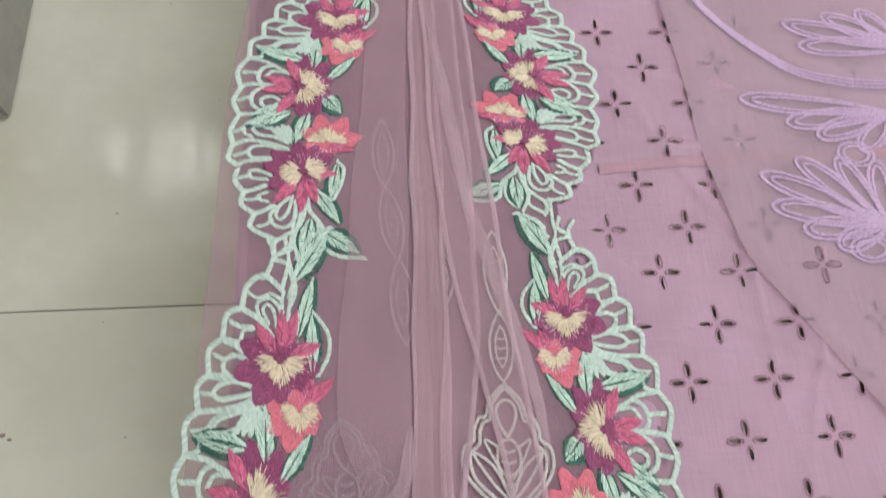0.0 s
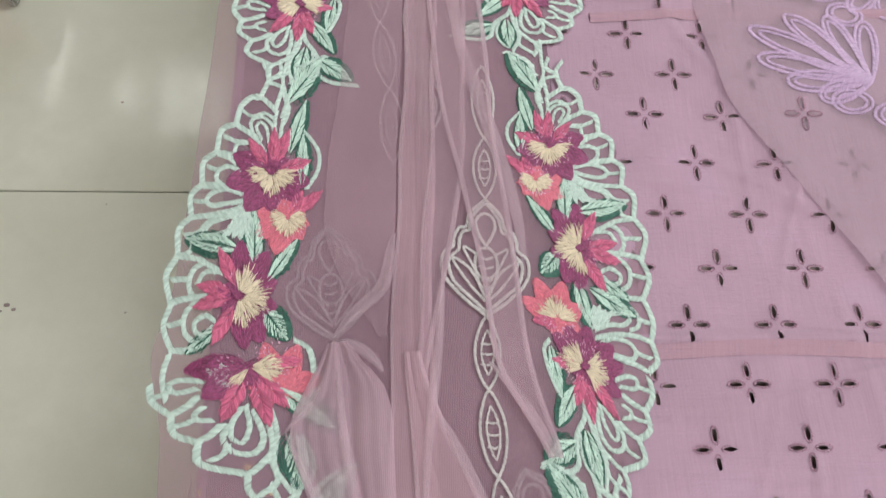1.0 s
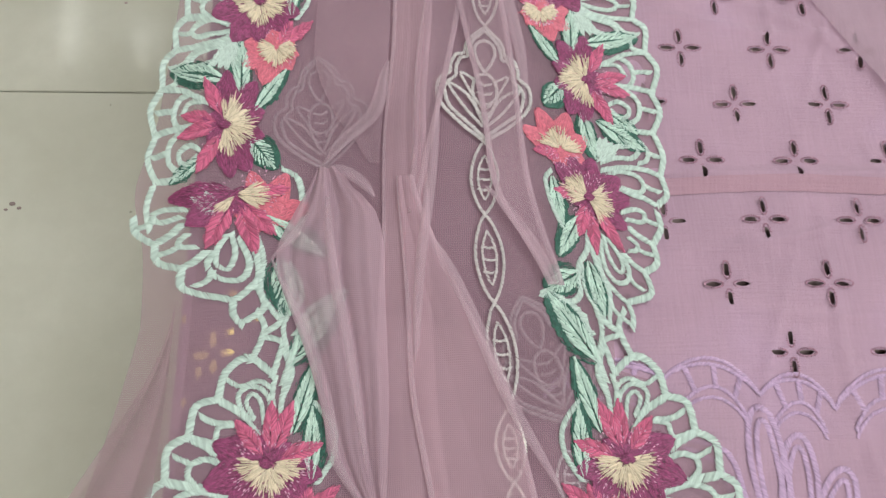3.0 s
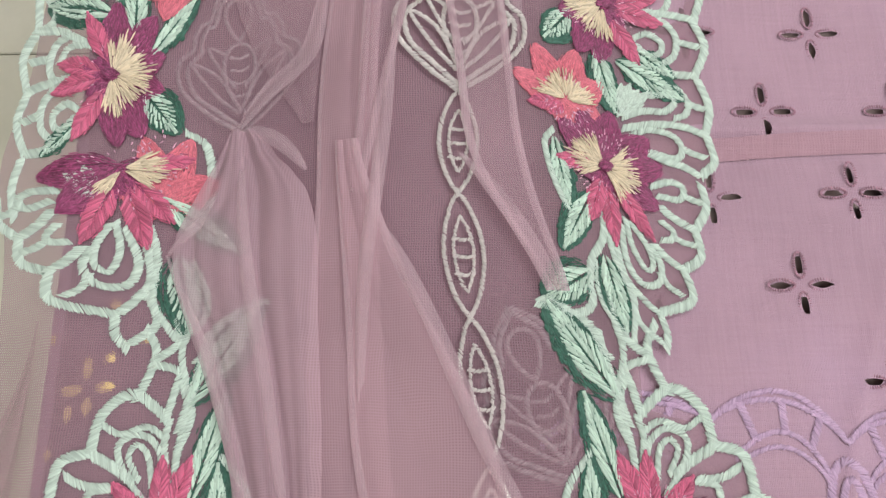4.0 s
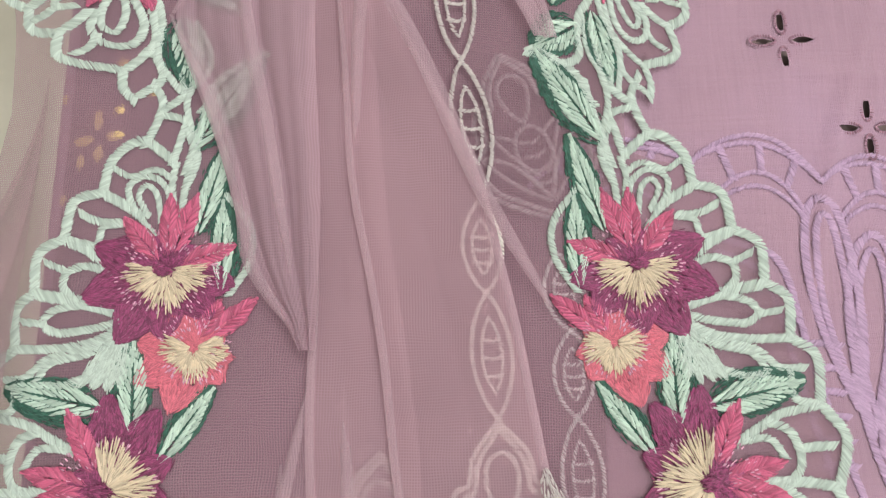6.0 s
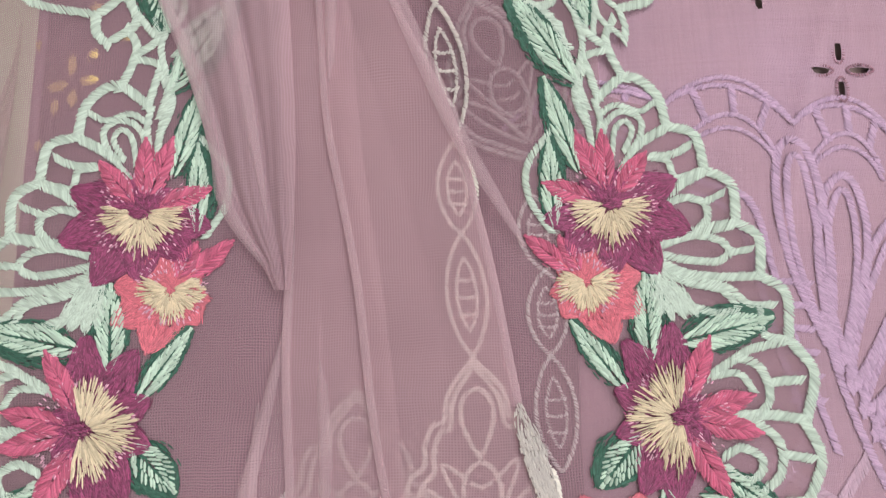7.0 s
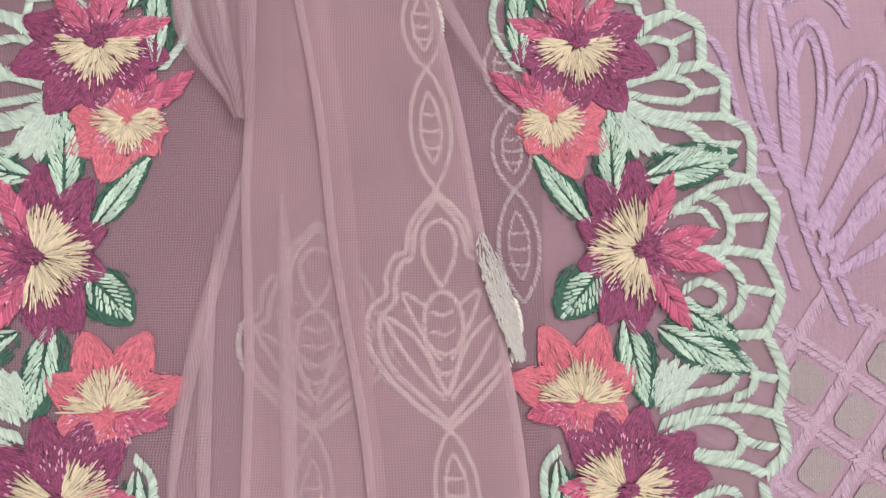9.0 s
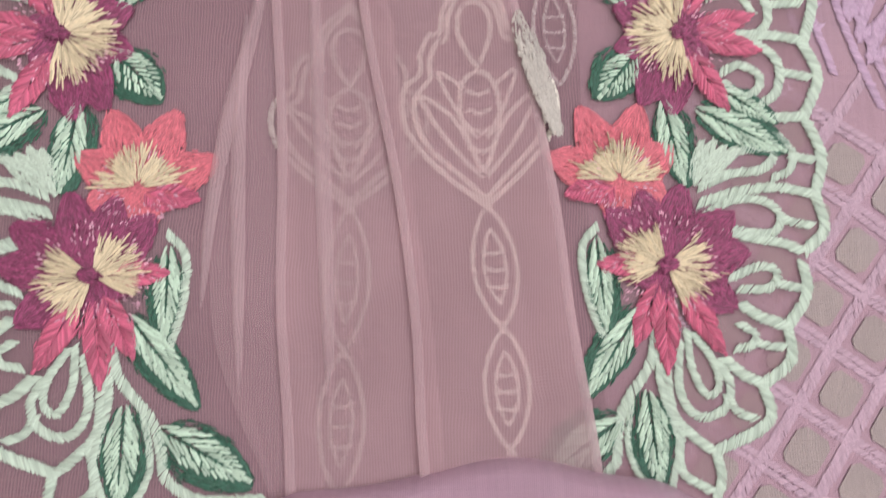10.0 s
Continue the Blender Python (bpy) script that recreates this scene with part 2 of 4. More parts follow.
def resample(p, pitch):
    p = np.asarray(p, float)
    s = np.r_[0, np.cumsum(np.hypot(*np.diff(p, axis=0).T))]
    q = np.arange(0, s[-1] + 1e-9, pitch)
    return np.c_[np.interp(q, s, p[:, 0]), np.interp(q, s, p[:, 1])]


def curve(points, n=24):
    """A smooth line through a few points (Catmull-Rom)."""
    p = np.asarray(points, float)
    p = np.r_[[2 * p[0] - p[1]], p, [2 * p[-1] - p[-2]]]
    t = np.linspace(0, 1, n, endpoint=False)[:, None]
    out = []
    for a, b, c, d in zip(p[:-3], p[1:-2], p[2:-1], p[3:]):
        out.append(0.5 * (2 * b + (c - a) * t + (2 * a - 5 * b + 4 * c - d) * t**2 + (3 * b - a - 3 * c + d) * t**3))
    return np.r_[np.concatenate(out), [p[-2]]]


def arc(a, b, bulge, n=14):
    """A bow from a to b that stands out by bulge to its right."""
    a, b = np.asarray(a, float), np.asarray(b, float)
    t = np.linspace(0, 1, n)[:, None]
    d = b - a
    out = np.array([d[1], -d[0]]) / max(np.hypot(*d), 1e-6)
    return a + d * t + out * bulge * np.sin(np.pi * t) ** 0.75


def teardrop(base, tip, width, n=40):
    """A closed loop from base round tip and back."""
    base, tip = np.asarray(base, float), np.asarray(tip, float)
    d = tip - base
    side = np.array([-d[1], d[0]]) / max(np.hypot(*d), 1e-6)
    a = np.linspace(0, 2 * np.pi, n)[:, None]
    return base + d * (1 - np.cos(a)) / 2 + side * width / 2 * np.sin(a) * ((1 - np.cos(a)) / 2) ** 0.45 * 1.15


def cord(st, line, width=0.0028, pitch=0.00046, height=0.0008, lift=0.0002):
    """A rope of slanted satin stitches along a line."""
    p = resample(line, pitch)
    if len(p) < 3:
        return
    t = np.gradient(p, axis=0)
    t /= np.maximum(np.hypot(t[:, 0], t[:, 1]), 1e-9)[:, None]
    s = np.c_[-t[:, 1], t[:, 0]]
    n = len(p)
    w = width * RNG.uniform(0.9, 1.06, (n, 1))
    j = RNG.normal(0, 0.00013, (n, 2))
    st.add(p - s * w * 0.46 - t * w * 0.36 + j, p + s * w * 0.46 + t * w * 0.40 + j, 0.00064, height, lift + RNG.uniform(0, 0.0003, n))


def satin(st, base, tip, width, dense=1.0, lift=0.0003, start=0.0, length=0.0028):
    """Long and short stitches that fill a pointed petal from base to tip."""
    base, tip = np.asarray(base, float), np.asarray(tip, float)
    d = tip - base
    size = np.hypot(*d)
    side = np.array([-d[1], d[0]]) / size
    n = int(dense * size * width * 0.65 * 3.4 / (0.00047 * length)) + 8
    s = np.sqrt(RNG.uniform(max(start, 0.02) ** 2, 0.9, n))
    q = RNG.uniform(-1, 1, n)

    def at(s, q):
        half = width / 2 * np.clip(np.sin(np.pi * np.clip(s, 0, 1) ** 0.8), 0, 1) ** 0.72
        return base + d * s[:, None] + side * (half * q)[:, None]

    l = length / size * RNG.uniform(0.7, 1.2, n)
    stray = RNG.normal(0, 0.00035, (n, 2))
    st.add(at(s - l / 2, q) + stray, at(np.minimum(s + l / 2, 1.04), q) + stray + RNG.normal(0, 0.0003, (n, 2)), 0.00046, 0.0005, lift + RNG.uniform(0, 0.0005, n))


def feather(st, base, tip, width, pitch=0.001, thick=0.0011, slant=0.3, lift=0.0006, bend=0.0, open_by=0.0, rows=1):
    """Stitches that run from a midrib outwards and forwards, as in a leaf or a wheat-ear petal."""
    base, tip = np.asarray(base, float), np.asarray(tip, float)
    d = tip - base
    size = np.hypot(*d)
    side = np.array([-d[1], d[0]]) / size
    n = max(6, int(size / pitch))
    s = np.linspace(0.0, 0.95, n)
    for sign in (-1, 1):
        k = s + RNG.normal(0, 0.01, n)
        e = np.clip(k + slant * (1 - 0.4 * k), 0, 1.03)
        half = width / 2 * np.clip(np.sin(np.pi * np.clip(e, 0, 1) ** 0.9), 0.02, 1) ** 0.75 * RNG.uniform(0.88, 1.08, n)
        rib = lambda q: base + d * q[:, None] + side * (bend * np.sin(np.pi * np.clip(q, 0, 1)))[:, None]
        p, q = rib(k) + side * sign * open_by, rib(e) + side * (sign * half)[:, None]
        if rows == 1:
            st.add(p, q, thick, 0.0008, lift + RNG.uniform(0, 0.0004, n))
        else:
            cut = RNG.uniform(0.42, 0.62, (n, 1))
            st.add(p, p + (q - p) * (cut + 0.08), thick, 0.0009, lift + RNG.uniform(0, 0.0004, n))
            st.add(p + (q - p) * (cut - 0.02) + d / size * 0.0006, q + d / size * 0.0006, thick, 0.0009, lift + RNG.uniform(0, 0.0004, n))


def burst(st, centre, reach, start, stop, n, lift=0.0018, squash=1.0):
    """Cream stitches that radiate from a flower's heart, in two lobes, between two angles in degrees."""
    a = np.radians(RNG.uniform(start, stop, n))
    lobes = 0.78 + 0.22 * np.cos((a - np.radians((start + stop) / 2)) * 2.2) ** 2 + np.abs(RNG.normal(0, 0.14, n)) - 0.04
    r0 = (0.10 + 0.70 * RNG.uniform(0, 1, n)) * reach * lobes
    r1 = np.minimum(r0 + RNG.uniform(0.22, 0.42, n) * reach, reach * (lobes + 0.08))
    way = np.c_[np.cos(a), np.sin(a) * squash]
    st.add(centre + way * r0[:, None], centre + way * r1[:, None], 0.00046, 0.0006, lift + RNG.uniform(0, 0.0006, n))


# ---------------- the shop: floor, walls, ceiling, lamps ----------------
floor = mesh_object("floor", [(-3, -3, FLOOR - 0.004), (3, -3, FLOOR - 0.004), (3, 3.5, FLOOR - 0.004), (-3, 3.5, FLOOR - 0.004)], [(0, 1, 2, 3)], GROUT, smooth=False)
tagged(floor, "cream polished floor tiles with thin grey joints", "floor", kind="structure")
TILE_SIZE, JOINT_Y = 0.6, 0.349
bm = box(-TILE_SIZE / 2 + 0.0008, TILE_SIZE / 2 - 0.0008, -TILE_SIZE / 2 + 0.0008, TILE_SIZE / 2 - 0.0008, FLOOR - 0.006, FLOOR, 0.0008)
tile_mesh = bpy.data.meshes.new("floor_tile")
bm.to_mesh(tile_mesh)
bm.free()
tile_mesh.materials.append(TILE)
for i in range(-4, 6):
    for j in range(-5, 5):
        t = new("floor_tile", tile_mesh)
        t.parent = floor
        t.location = (-0.42 + TILE_SIZE * i, JOINT_Y + TILE_SIZE * (j + 0.5), 0)
for x, y, r in ((-0.596, 0.209, 0.004), (-0.588, 0.204, 0.003), (-0.602, 0.202, 0.0025), (-0.505, 0.472, 0.0025)):
    bm = bmesh.new()
    bmesh.ops.create_icosphere(bm, subdivisions=1, radius=r)
    bmesh.ops.scale(bm, verts=bm.verts, vec=(1.0, 0.7, 0.25))
    bmesh.ops.translate(bm, verts=bm.verts, vec=(x, y, FLOOR + 0.0006))
    part("grit", bm, TABLE, floor, "dark speck of grit")
for name, b in (("wall_west", (-3.1, -3, -3, 3.5)), ("wall_east", (3, 3.1, -3, 3.5)), ("wall_south", (-3.1, 3.1, -3.1, -3)), ("wall_north", (-3.1, 3.1, 3.5, 3.6))):
    me = bpy.data.meshes.new(name)
    bm = box(*b, FLOOR - 0.01, CEILING)
    bm.to_mesh(me)
    bm.free()
    me.materials.append(WALL)
    tagged(new(name, me), "plain cream painted shop wall", "wall", kind="structure")
me = bpy.data.meshes.new("ceiling")
bm = box(-3.1, 3.1, -3.1, 3.6, CEILING, CEILING + 0.1)
bm.to_mesh(me)
bm.free()
me.materials.append(WHITE)
tagged(new("ceiling", me), "plain white shop ceiling", "ceiling", kind="structure")

glow = Nodes("lamp_glow")
glow.bsdf.inputs["Emission Color"].default_value = (1.0, 0.97, 0.92, 1)
glow.bsdf.inputs["Emission Strength"].default_value = 15.0


def strip_light(x, y, length):
    lamp = thing("strip_light", "narrow white ceiling strip light, switched on", "lamp", "ceiling strip lights", (x, y, CEILING))
    part("housing", box(-0.03, 0.03, -length / 2 - 0.02, length / 2 + 0.02, -0.02, -0.001, 0.003), WHITE, lamp)
    part("diffuser", box(-0.012, 0.012, -length / 2, length / 2, -0.028, -0.0205, 0.002), glow.m, lamp, "glowing white diffuser")
    return lamp


for x, y, length in ((-1.96, 2.35, 0.5), (-1.57, 2.2, 0.25), (-1.33, 2.15, 0.42), (-1.2, 2.18, 0.42), (-1.08, 2.12, 0.3)):
    strip_light(x, y, length)


def tube_light(x, y, power):
    lamp = thing("tube_light", "long white ceiling tube light, switched on", "lamp", "tube lights", (x, y, CEILING - 0.03))
    part("housing", box(-0.62, 0.62, -0.04, 0.04, 0.0, 0.03, 0.004), WHITE, lamp)
    bm = bmesh.new()
    bmesh.ops.create_cone(bm, cap_ends=True, segments=16, radius1=0.014, radius2=0.014, depth=1.2, matrix=Matrix.Rotation(radians(90), 4, "Y") @ Matrix.Translation((0.015, 0, 0)))
    part("tube", bm, glow.m, lamp)
    data = bpy.data.lights.new("tube_lamp", "AREA")
    data.shape, data.size, data.size_y, data.energy, data.color = "RECTANGLE", 1.2, 0.06, power, (0.91, 0.93, 0.97)
    ob = new("tube_lamp", data)
    ob.location = (x, y, CEILING - 0.065)
    return lamp


for x, y, power in ((0.6, 0.9, 33), (0.0, -0.7, 10), (1.1, -1.0, 18), (-0.8, -1.5, 10), (2.0, 0.3, 19)):
    tube_light(x, y, power)

crate = thing("red_crate", "red plastic crate with a grey metal rim on the floor", "crate", at=(-0.768, 0.86, FLOOR))
part("body", box(-0.16, 0.10, -0.24, 0.3, 0.0, 0.12, 0.008), RED, crate)
part("rim", box(0.102, 0.115, -0.25, 0.3, 0.0, 0.125, 0.004), STEEL, crate, "grey metal rim")

table = thing("low_table", "low worn brown wooden display table under the fabrics", "table", at=(0.35, 0.1, FLOOR))
TOP = -0.004 - FLOOR
part("tabletop", box(-0.585, 0.75, -0.75, 0.75, TOP - 0.03, TOP, 0.004), TABLE, table)
for x in (-0.52, 0.69):
    for y in (-0.69, 0.69):
        part("leg", box(x - 0.025, x + 0.025, y - 0.025, y + 0.025, 0.0, TOP - 0.031, 0.003), TABLE, table)

# ---------------- the eyelet cloth ----------------
cloth_thing = thing("eyelet_fabric", "mauve cotton eyelet fabric with lilac hem embroidery on table", "fabric")
PITCH_X, PITCH_Y, SHEAR = 0.0515, 0.0345, -0.0022


def eyelet_place(i, j):
    y = PITCH_Y * min(j, 6) + 0.031 * max(j - 6, 0)
    return PITCH_X * (i + (j % 2) / 2) + SHEAR * j + 0.001, y


EYELETS = [eyelet_place(i, j) for i in range(-3, 5) for j in range(-1, 13) if (i, j) != (-1, -1)]


def cloth_height(x, y):
    fold = 0.003 * np.exp(-(((y - 0.061) / 0.004) ** 2)) - 0.0015 * np.exp(-(((y - 0.052) / 0.006) ** 2)) + 0.003 * np.exp(-(((y - 0.297 + 0.05 * x) / 0.005) ** 2))
    fold = fold * smooth01((x + 0.06) / 0.03)
    slack = 0.0016 * ripple(x * 0.8, y * 0.9, 1.0) + 0.0007 * ripple(x * 2.3, y * 3.1, 5.0) + 0.0006 * np.sin(70 * x + 9 * y) * smooth01((y - 0.1) / 0.1)
    for a, b, c, high, wide in ((1.0, 0.15, 0.10, 0.0011, 0.004), (1.0, -0.30, 0.03, 0.0009, 0.003), (0.6, 1.0, 0.19, 0.0010, 0.004), (0.1, 1.0, 0.155, 0.0009, 0.003), (1.0, 0.55, 0.17, 0.0012, 0.005), (-0.2, 1.0, 0.02, 0.0010, 0.003), (0.35, 1.0, 0.36, 0.0012, 0.005), (0.05, 1.0, -0.012, 0.0008, 0.0025), (1.0, 0.05, 0.055, 0.0008, 0.003)):
        d = (a * x + b * y - c) / math.hypot(a, b) + 0.002 * np.sin(40 * (b * x - a * y))
        slack = slack + high * np.exp(-((d / wide) ** 2)) * (0.6 + 0.4 * np.sin(25 * (b * x - a * y) + 9 * c)) * smooth01((x + 0.07) / 0.03)
    return np.maximum((fold + 1.7 * slack) * smooth01((x + 0.072) / 0.04), -0.0025)


def eyelet_fabric():
    step = 0.002
    xs, ys = np.arange(-0.272, 0.36, step), np.arange(-0.46, 0.50, step)
    x, y = np.meshgrid(xs, ys)
    inside = np.zeros((len(ys) - 1, len(xs) - 1), bool)
    cx, cy = (x[:-1, :-1] + step / 2), (y[:-1, :-1] + step / 2)
    for ex, ey in EYELETS:
        for k in range(4):
            c, s = math.cos(k * math.pi / 2), math.sin(k * math.pi / 2)
            px, py = ex + 0.0074 * c, ey + 0.0074 * s
            a, b = (0.0042, 0.00125) if k % 2 == 0 else (0.00125, 0.0042)
            near = (np.abs(x - px) < 0.008) & (np.abs(y - py) < 0.008)
            r = np.sqrt(((x - px) / a) ** 2 + ((y - py) / b) ** 2)
            snap = near & (np.abs(r - 1) * min(a, b) < 0.0010) & (r > 0.05)
            x[snap], y[snap] = (px + (x - px) / np.maximum(r, 1e-6))[snap], (py + (y - py) / np.maximum(r, 1e-6))[snap]
            inside |= ((cx - px) / a) ** 2 + ((cy - py) / b) ** 2 < 0.92
    z = cloth_height(x, y)
    # beyond the table's edge the cloth sags and then falls straight down
    over = np.maximum(-0.240 - x, 0)
    sx = np.where(x < -0.272, -0.272 - (-0.272 - x) * 0.05, x)
    z = z - np.minimum(over, 0.032) ** 2 * 9 - np.maximum(over - 0.032, 0) * 6.0
    k = np.arange(x.size).reshape(x.shape)
    faces = np.stack([k[:-1, :-1], k[:-1, 1:], k[1:, 1:], k[1:, :-1]], -1)[~inside]
    return mesh_object("cloth", np.stack([sx, y, z], -1).reshape(-1, 3).tolist(), faces.reshape(-1, 4).tolist(), MAUVE, cloth_thing)


eyelet_fabric()


def flat(x, y):
    return 0.0 * x


EDGE_THREAD = thread("mauve_overlock_thread", (0.30, 0.15, 0.20), 1.4, 0.7)
st = Stitches()
for k in range(4):
    c, s = math.cos(k * math.pi / 2), math.sin(k * math.pi / 2)
    a = np.linspace(0, 2 * np.pi, 30, endpoint=False)
    ring = np.c_[np.cos(a) * 0.0043, np.sin(a) * 0.0013] @ np.array([[c, s], [-s, c]]) + np.array([c, s]) * 0.0074
    outw = np.c_[np.cos(a) * 0.0053, np.sin(a) * 0.0027] @ np.array([[c, s], [-s, c]]) + np.array([c, s]) * 0.0074
    st.add(ring, outw, 0.0006, 0.0004, 0.0002)
rim = st.build("eyelet", EDGE_THREAD, cloth_thing, ground=flat)
rim_mesh = rim.data
bpy.data.objects.remove(rim)
for ex, ey in EYELETS:
    if ex > -0.2:
        ob = new("eyelet", rim_mesh)
        ob.parent = cloth_thing
        ob.location = (ex, ey, float(cloth_height(np.array(ex), np.array(ey))) + 0.0002)


TUCK = weave("rosy_double_cotton", (0.39, 0.228, 0.275), 0.0006)


def tuck(y0, wide, slope, x0):
    def shape(u, v):
        x = x0 + (0.36 - x0) * u
        y = y0 + slope * x + wide * (v - 0.5) + 0.0012 * np.sin(38 * x)
        return x, y, cloth_height(x, y) + 0.0006 + 0.0012 * np.sin(np.pi * v)
    sheet("tuck", 90, 6, shape, TUCK, cloth_thing, "narrow pressed tuck in the cotton")


tuck(0.0545, 0.0085, 0.0, -0.055)
tuck(0.284, 0.008, 0.02, -0.04)

# lilac border at the fabric's hem
def hem(name, draw, label="", material=LILAC):
    s = Stitches()
    draw(s)
    s.rows = [np.c_[r[:, :5], r[:, 5] * 0.8, r[:, 6]] for r in s.rows]
    return s.build(name, material, cloth_thing, label, ground=cloth_height)


HEM_NODES = [(-0.095, -0.055), (-0.037, -0.047), (0.009, -0.055), (0.046, -0.062), (0.098, -0.052), (0.15, -0.06), (0.20, -0.055)]
for a, b in zip(HEM_NODES[:-1], HEM_NODES[1:]):
    def scallop(s, a=np.array(a), b=np.array(b)):
        cord(s, arc(b, a, 0.0105), 0.0022)
        cord(s, arc(b, a, 0.0135), 0.0022)
        ia, ib = a + (b - a) * 0.16 + (0, -0.012), b + (a - b) * 0.16 + (0, -0.012)
        cord(s, arc(ib, ia, 0.012), 0.0022)
        cord(s, arc(ib + (0, -0.003), ia + (0, -0.003), 0.010), 0.0020)
        for q in (0.2, 0.5, 0.8):
            o = arc(b, a, 0.0105, 41)[int(q * 40)]
            i = arc(ib, ia, 0.012, 41)[int(q * 40)]
            cord(s, [o, (o + i) / 2, i], 0.0034, 0.0006)
    hem("scallop_cord", scallop, "lilac corded scallop")


def fan(root, stem, tips, group_cord=0.0036):
    """A spray of looped cords that spring from one root."""
    for k in (-0.003, 0.003):
        def spine(s, k=k):
            cord(s, curve([np.array(root) + (k, 0), (np.array(root) + stem) / 2 + (k, 0), np.array(stem) + (k * 0.6, 0.012)]), 0.0034)
        hem("stem", spine)
    for q, tip in enumerate(tips):
        foot = np.array(stem) + (np.array(root) - stem) * (0.16 * q)
        def one(s, tip=tip, foot=foot):
            cord(s, teardrop(foot, tip, 0.0185), group_cord)
            cord(s, teardrop(foot, foot + (np.array(tip) - foot) * 0.92, 0.0105), group_cord * 0.85)
        hem("loop", one, "lilac corded loop")


for dx in (0.0, 0.107):
    fan((0.030 + dx, -0.182), (0.014 + dx, -0.135), [(0.007 + dx, -0.061), (0.026 + dx, -0.074), (0.046 + dx, -0.090), (0.056 + dx, -0.112), (0.058 + dx, -0.132)])
    def rail(s, dx=dx):
        cord(s, curve([(-0.028 + dx, -0.075), (-0.008 + dx, -0.084), (0.0 + dx, -0.12), (0.012 + dx, -0.17)]), 0.0032)
        cord(s, curve([(-0.03 + dx, -0.079), (-0.013 + dx, -0.09), (-0.005 + dx, -0.125), (0.006 + dx, -0.175)]), 0.0032)
        for y in (-0.112, -0.12, -0.128, -0.136, -0.144, -0.152):
            cord(s, [(-0.001 + dx, y), (0.004 + dx, y), (0.010 + dx, y - 0.001)], 0.003)
    hem("rail", rail)


def trellis_a(k, x):
    return -0.198 - 0.0261 * k - 0.706 * (x - 0.0261)


def trellis_b(k, x):
    return -0.198 - 0.0321 * k + 1.3 * (x - 0.0261)


def crossing(k, m):
    x = 0.0261 + (0.0321 * m - 0.0261 * k) / 2.006
    return np.array([x, trellis_a(k, x)])


def trellis_band(line, k):
    x = np.linspace(-0.052, 0.34, 240)
    p = np.c_[x, line(k, x)]
    p = p[(p[:, 1] < -0.166 - 0.02 * np.sin(25 * p[:, 0]) ** 2) & (p[:, 1] > -0.36)]
    if len(p) > 6:
        for off in (-0.0015, 0.0015):
            def one(s, q=p + (0, off)):
                cord(s, q, 0.0027, 0.0006, 0.0003)
            hem("trellis_band", one, "lilac satin stitched trellis band", TRELLIS)


for k in range(-10, 20):
    trellis_band(trellis_a, k)
for k in range(-16, 10):
    trellis_band(trellis_b, k)
for k in range(-10, 16):
    for m in range(-14, 10):
        c = crossing(k + 0.5, m + 0.5)
        if -0.34 < c[1] < -0.185 and -0.045 < c[0] < 0.12:
            ring = [c + (crossing(k + 0.5 + a, m + 0.5 + b) - c) for a, b in ((-0.3, -0.2), (-0.2, -0.3), (0.2, -0.3), (0.3, -0.2), (0.3, 0.2), (0.2, 0.3), (-0.2, 0.3), (-0.3, 0.2))]
            verts = [(p[0], p[1], float(cloth_height(p[0], p[1])) + 0.0005) for p in ring]
            mesh_object("sheer_window", verts, [tuple(range(8))], LINING, cloth_thing, "grey sheer cutwork window", smooth=False)

# ---------------- plain cloth between the eyelet fabric and the stole ----------------
plain_cloth = thing("plain_fabric", "plain dark plum cloth with small gold dots under the net stole", "fabric")


def plain_height(x, y):
    return np.maximum(cloth_height(x, y), 0.0) + 0.0003 - np.minimum(np.maximum(-0.240 - x, 0), 0.032) ** 2 * 9


def plain_shape(u, v):
    y = -0.46 + 0.96 * v
    x = (-0.266 + 0.001 * np.sin(9 * y)) + (0.198 + 0.004 * np.sin(14 * y + 1)) * u
    return x, y, plain_height(x, y)


sheet("cloth", 70, 200, plain_shape, PLAIN_MAUVE, plain_cloth)
GOLD = thread("dull_gold_thread", (0.62, 0.44, 0.22), 1.2, 0.75)
for x, y, a, b in mm_rows([(-253.1, -27.3, 1.3, 3.2), (-259, -34.3, 3.2, 1.5), (-246.1, -33.4, 2.9, 1.5), (-251.8, -40.1, 1.2, 2.6), (-269.7, -15.8, 0.9, 1.4), (-245, -23.4, 1.5, 1.5), (-198.9, -8.3, 1.4, 1.6), (-245.3, -4.6, 1.5, 1.2), (-232.7, -17.1, 2.6, 1.2), (-265.4, -56.5, 1, 1.3), (-259.3, -42.6, 1.1, 2), (-198.4, -8.1, 1.2, 1.4)]):
    st = Stitches()
    way = np.array([0, 1]) if b > a else np.array([1, 0])
    satin(st, np.array([x, y]) - way * max(a, b) * 1.15, np.array([x, y]) + way * max(a, b) * 1.15, min(a, b) * 2.2, 3.0, 0.0003, length=0.0018)
    st.build("gold_dot", GOLD, plain_cloth, "small gold embroidered dot", ground=plain_height)

# ---------------- the stole ----------------
stole = thing("embroidered_stole", "sheer mauve net stole with floral embroidered scalloped borders, bunched over fabric", "stole")
AXIS = -0.139


def unit_map(ox, ux, vx, oy, uy, vy, mirror=1):
    """Lays the border's repeat, drawn for one side, somewhere on the stole."""
    def warp(p):
        u, v = mirror * (p[:, 0] - AXIS), p[:, 1]
        return np.c_[ox + ux * u + vx * v, oy + uy * u + vy * v]
    return warp


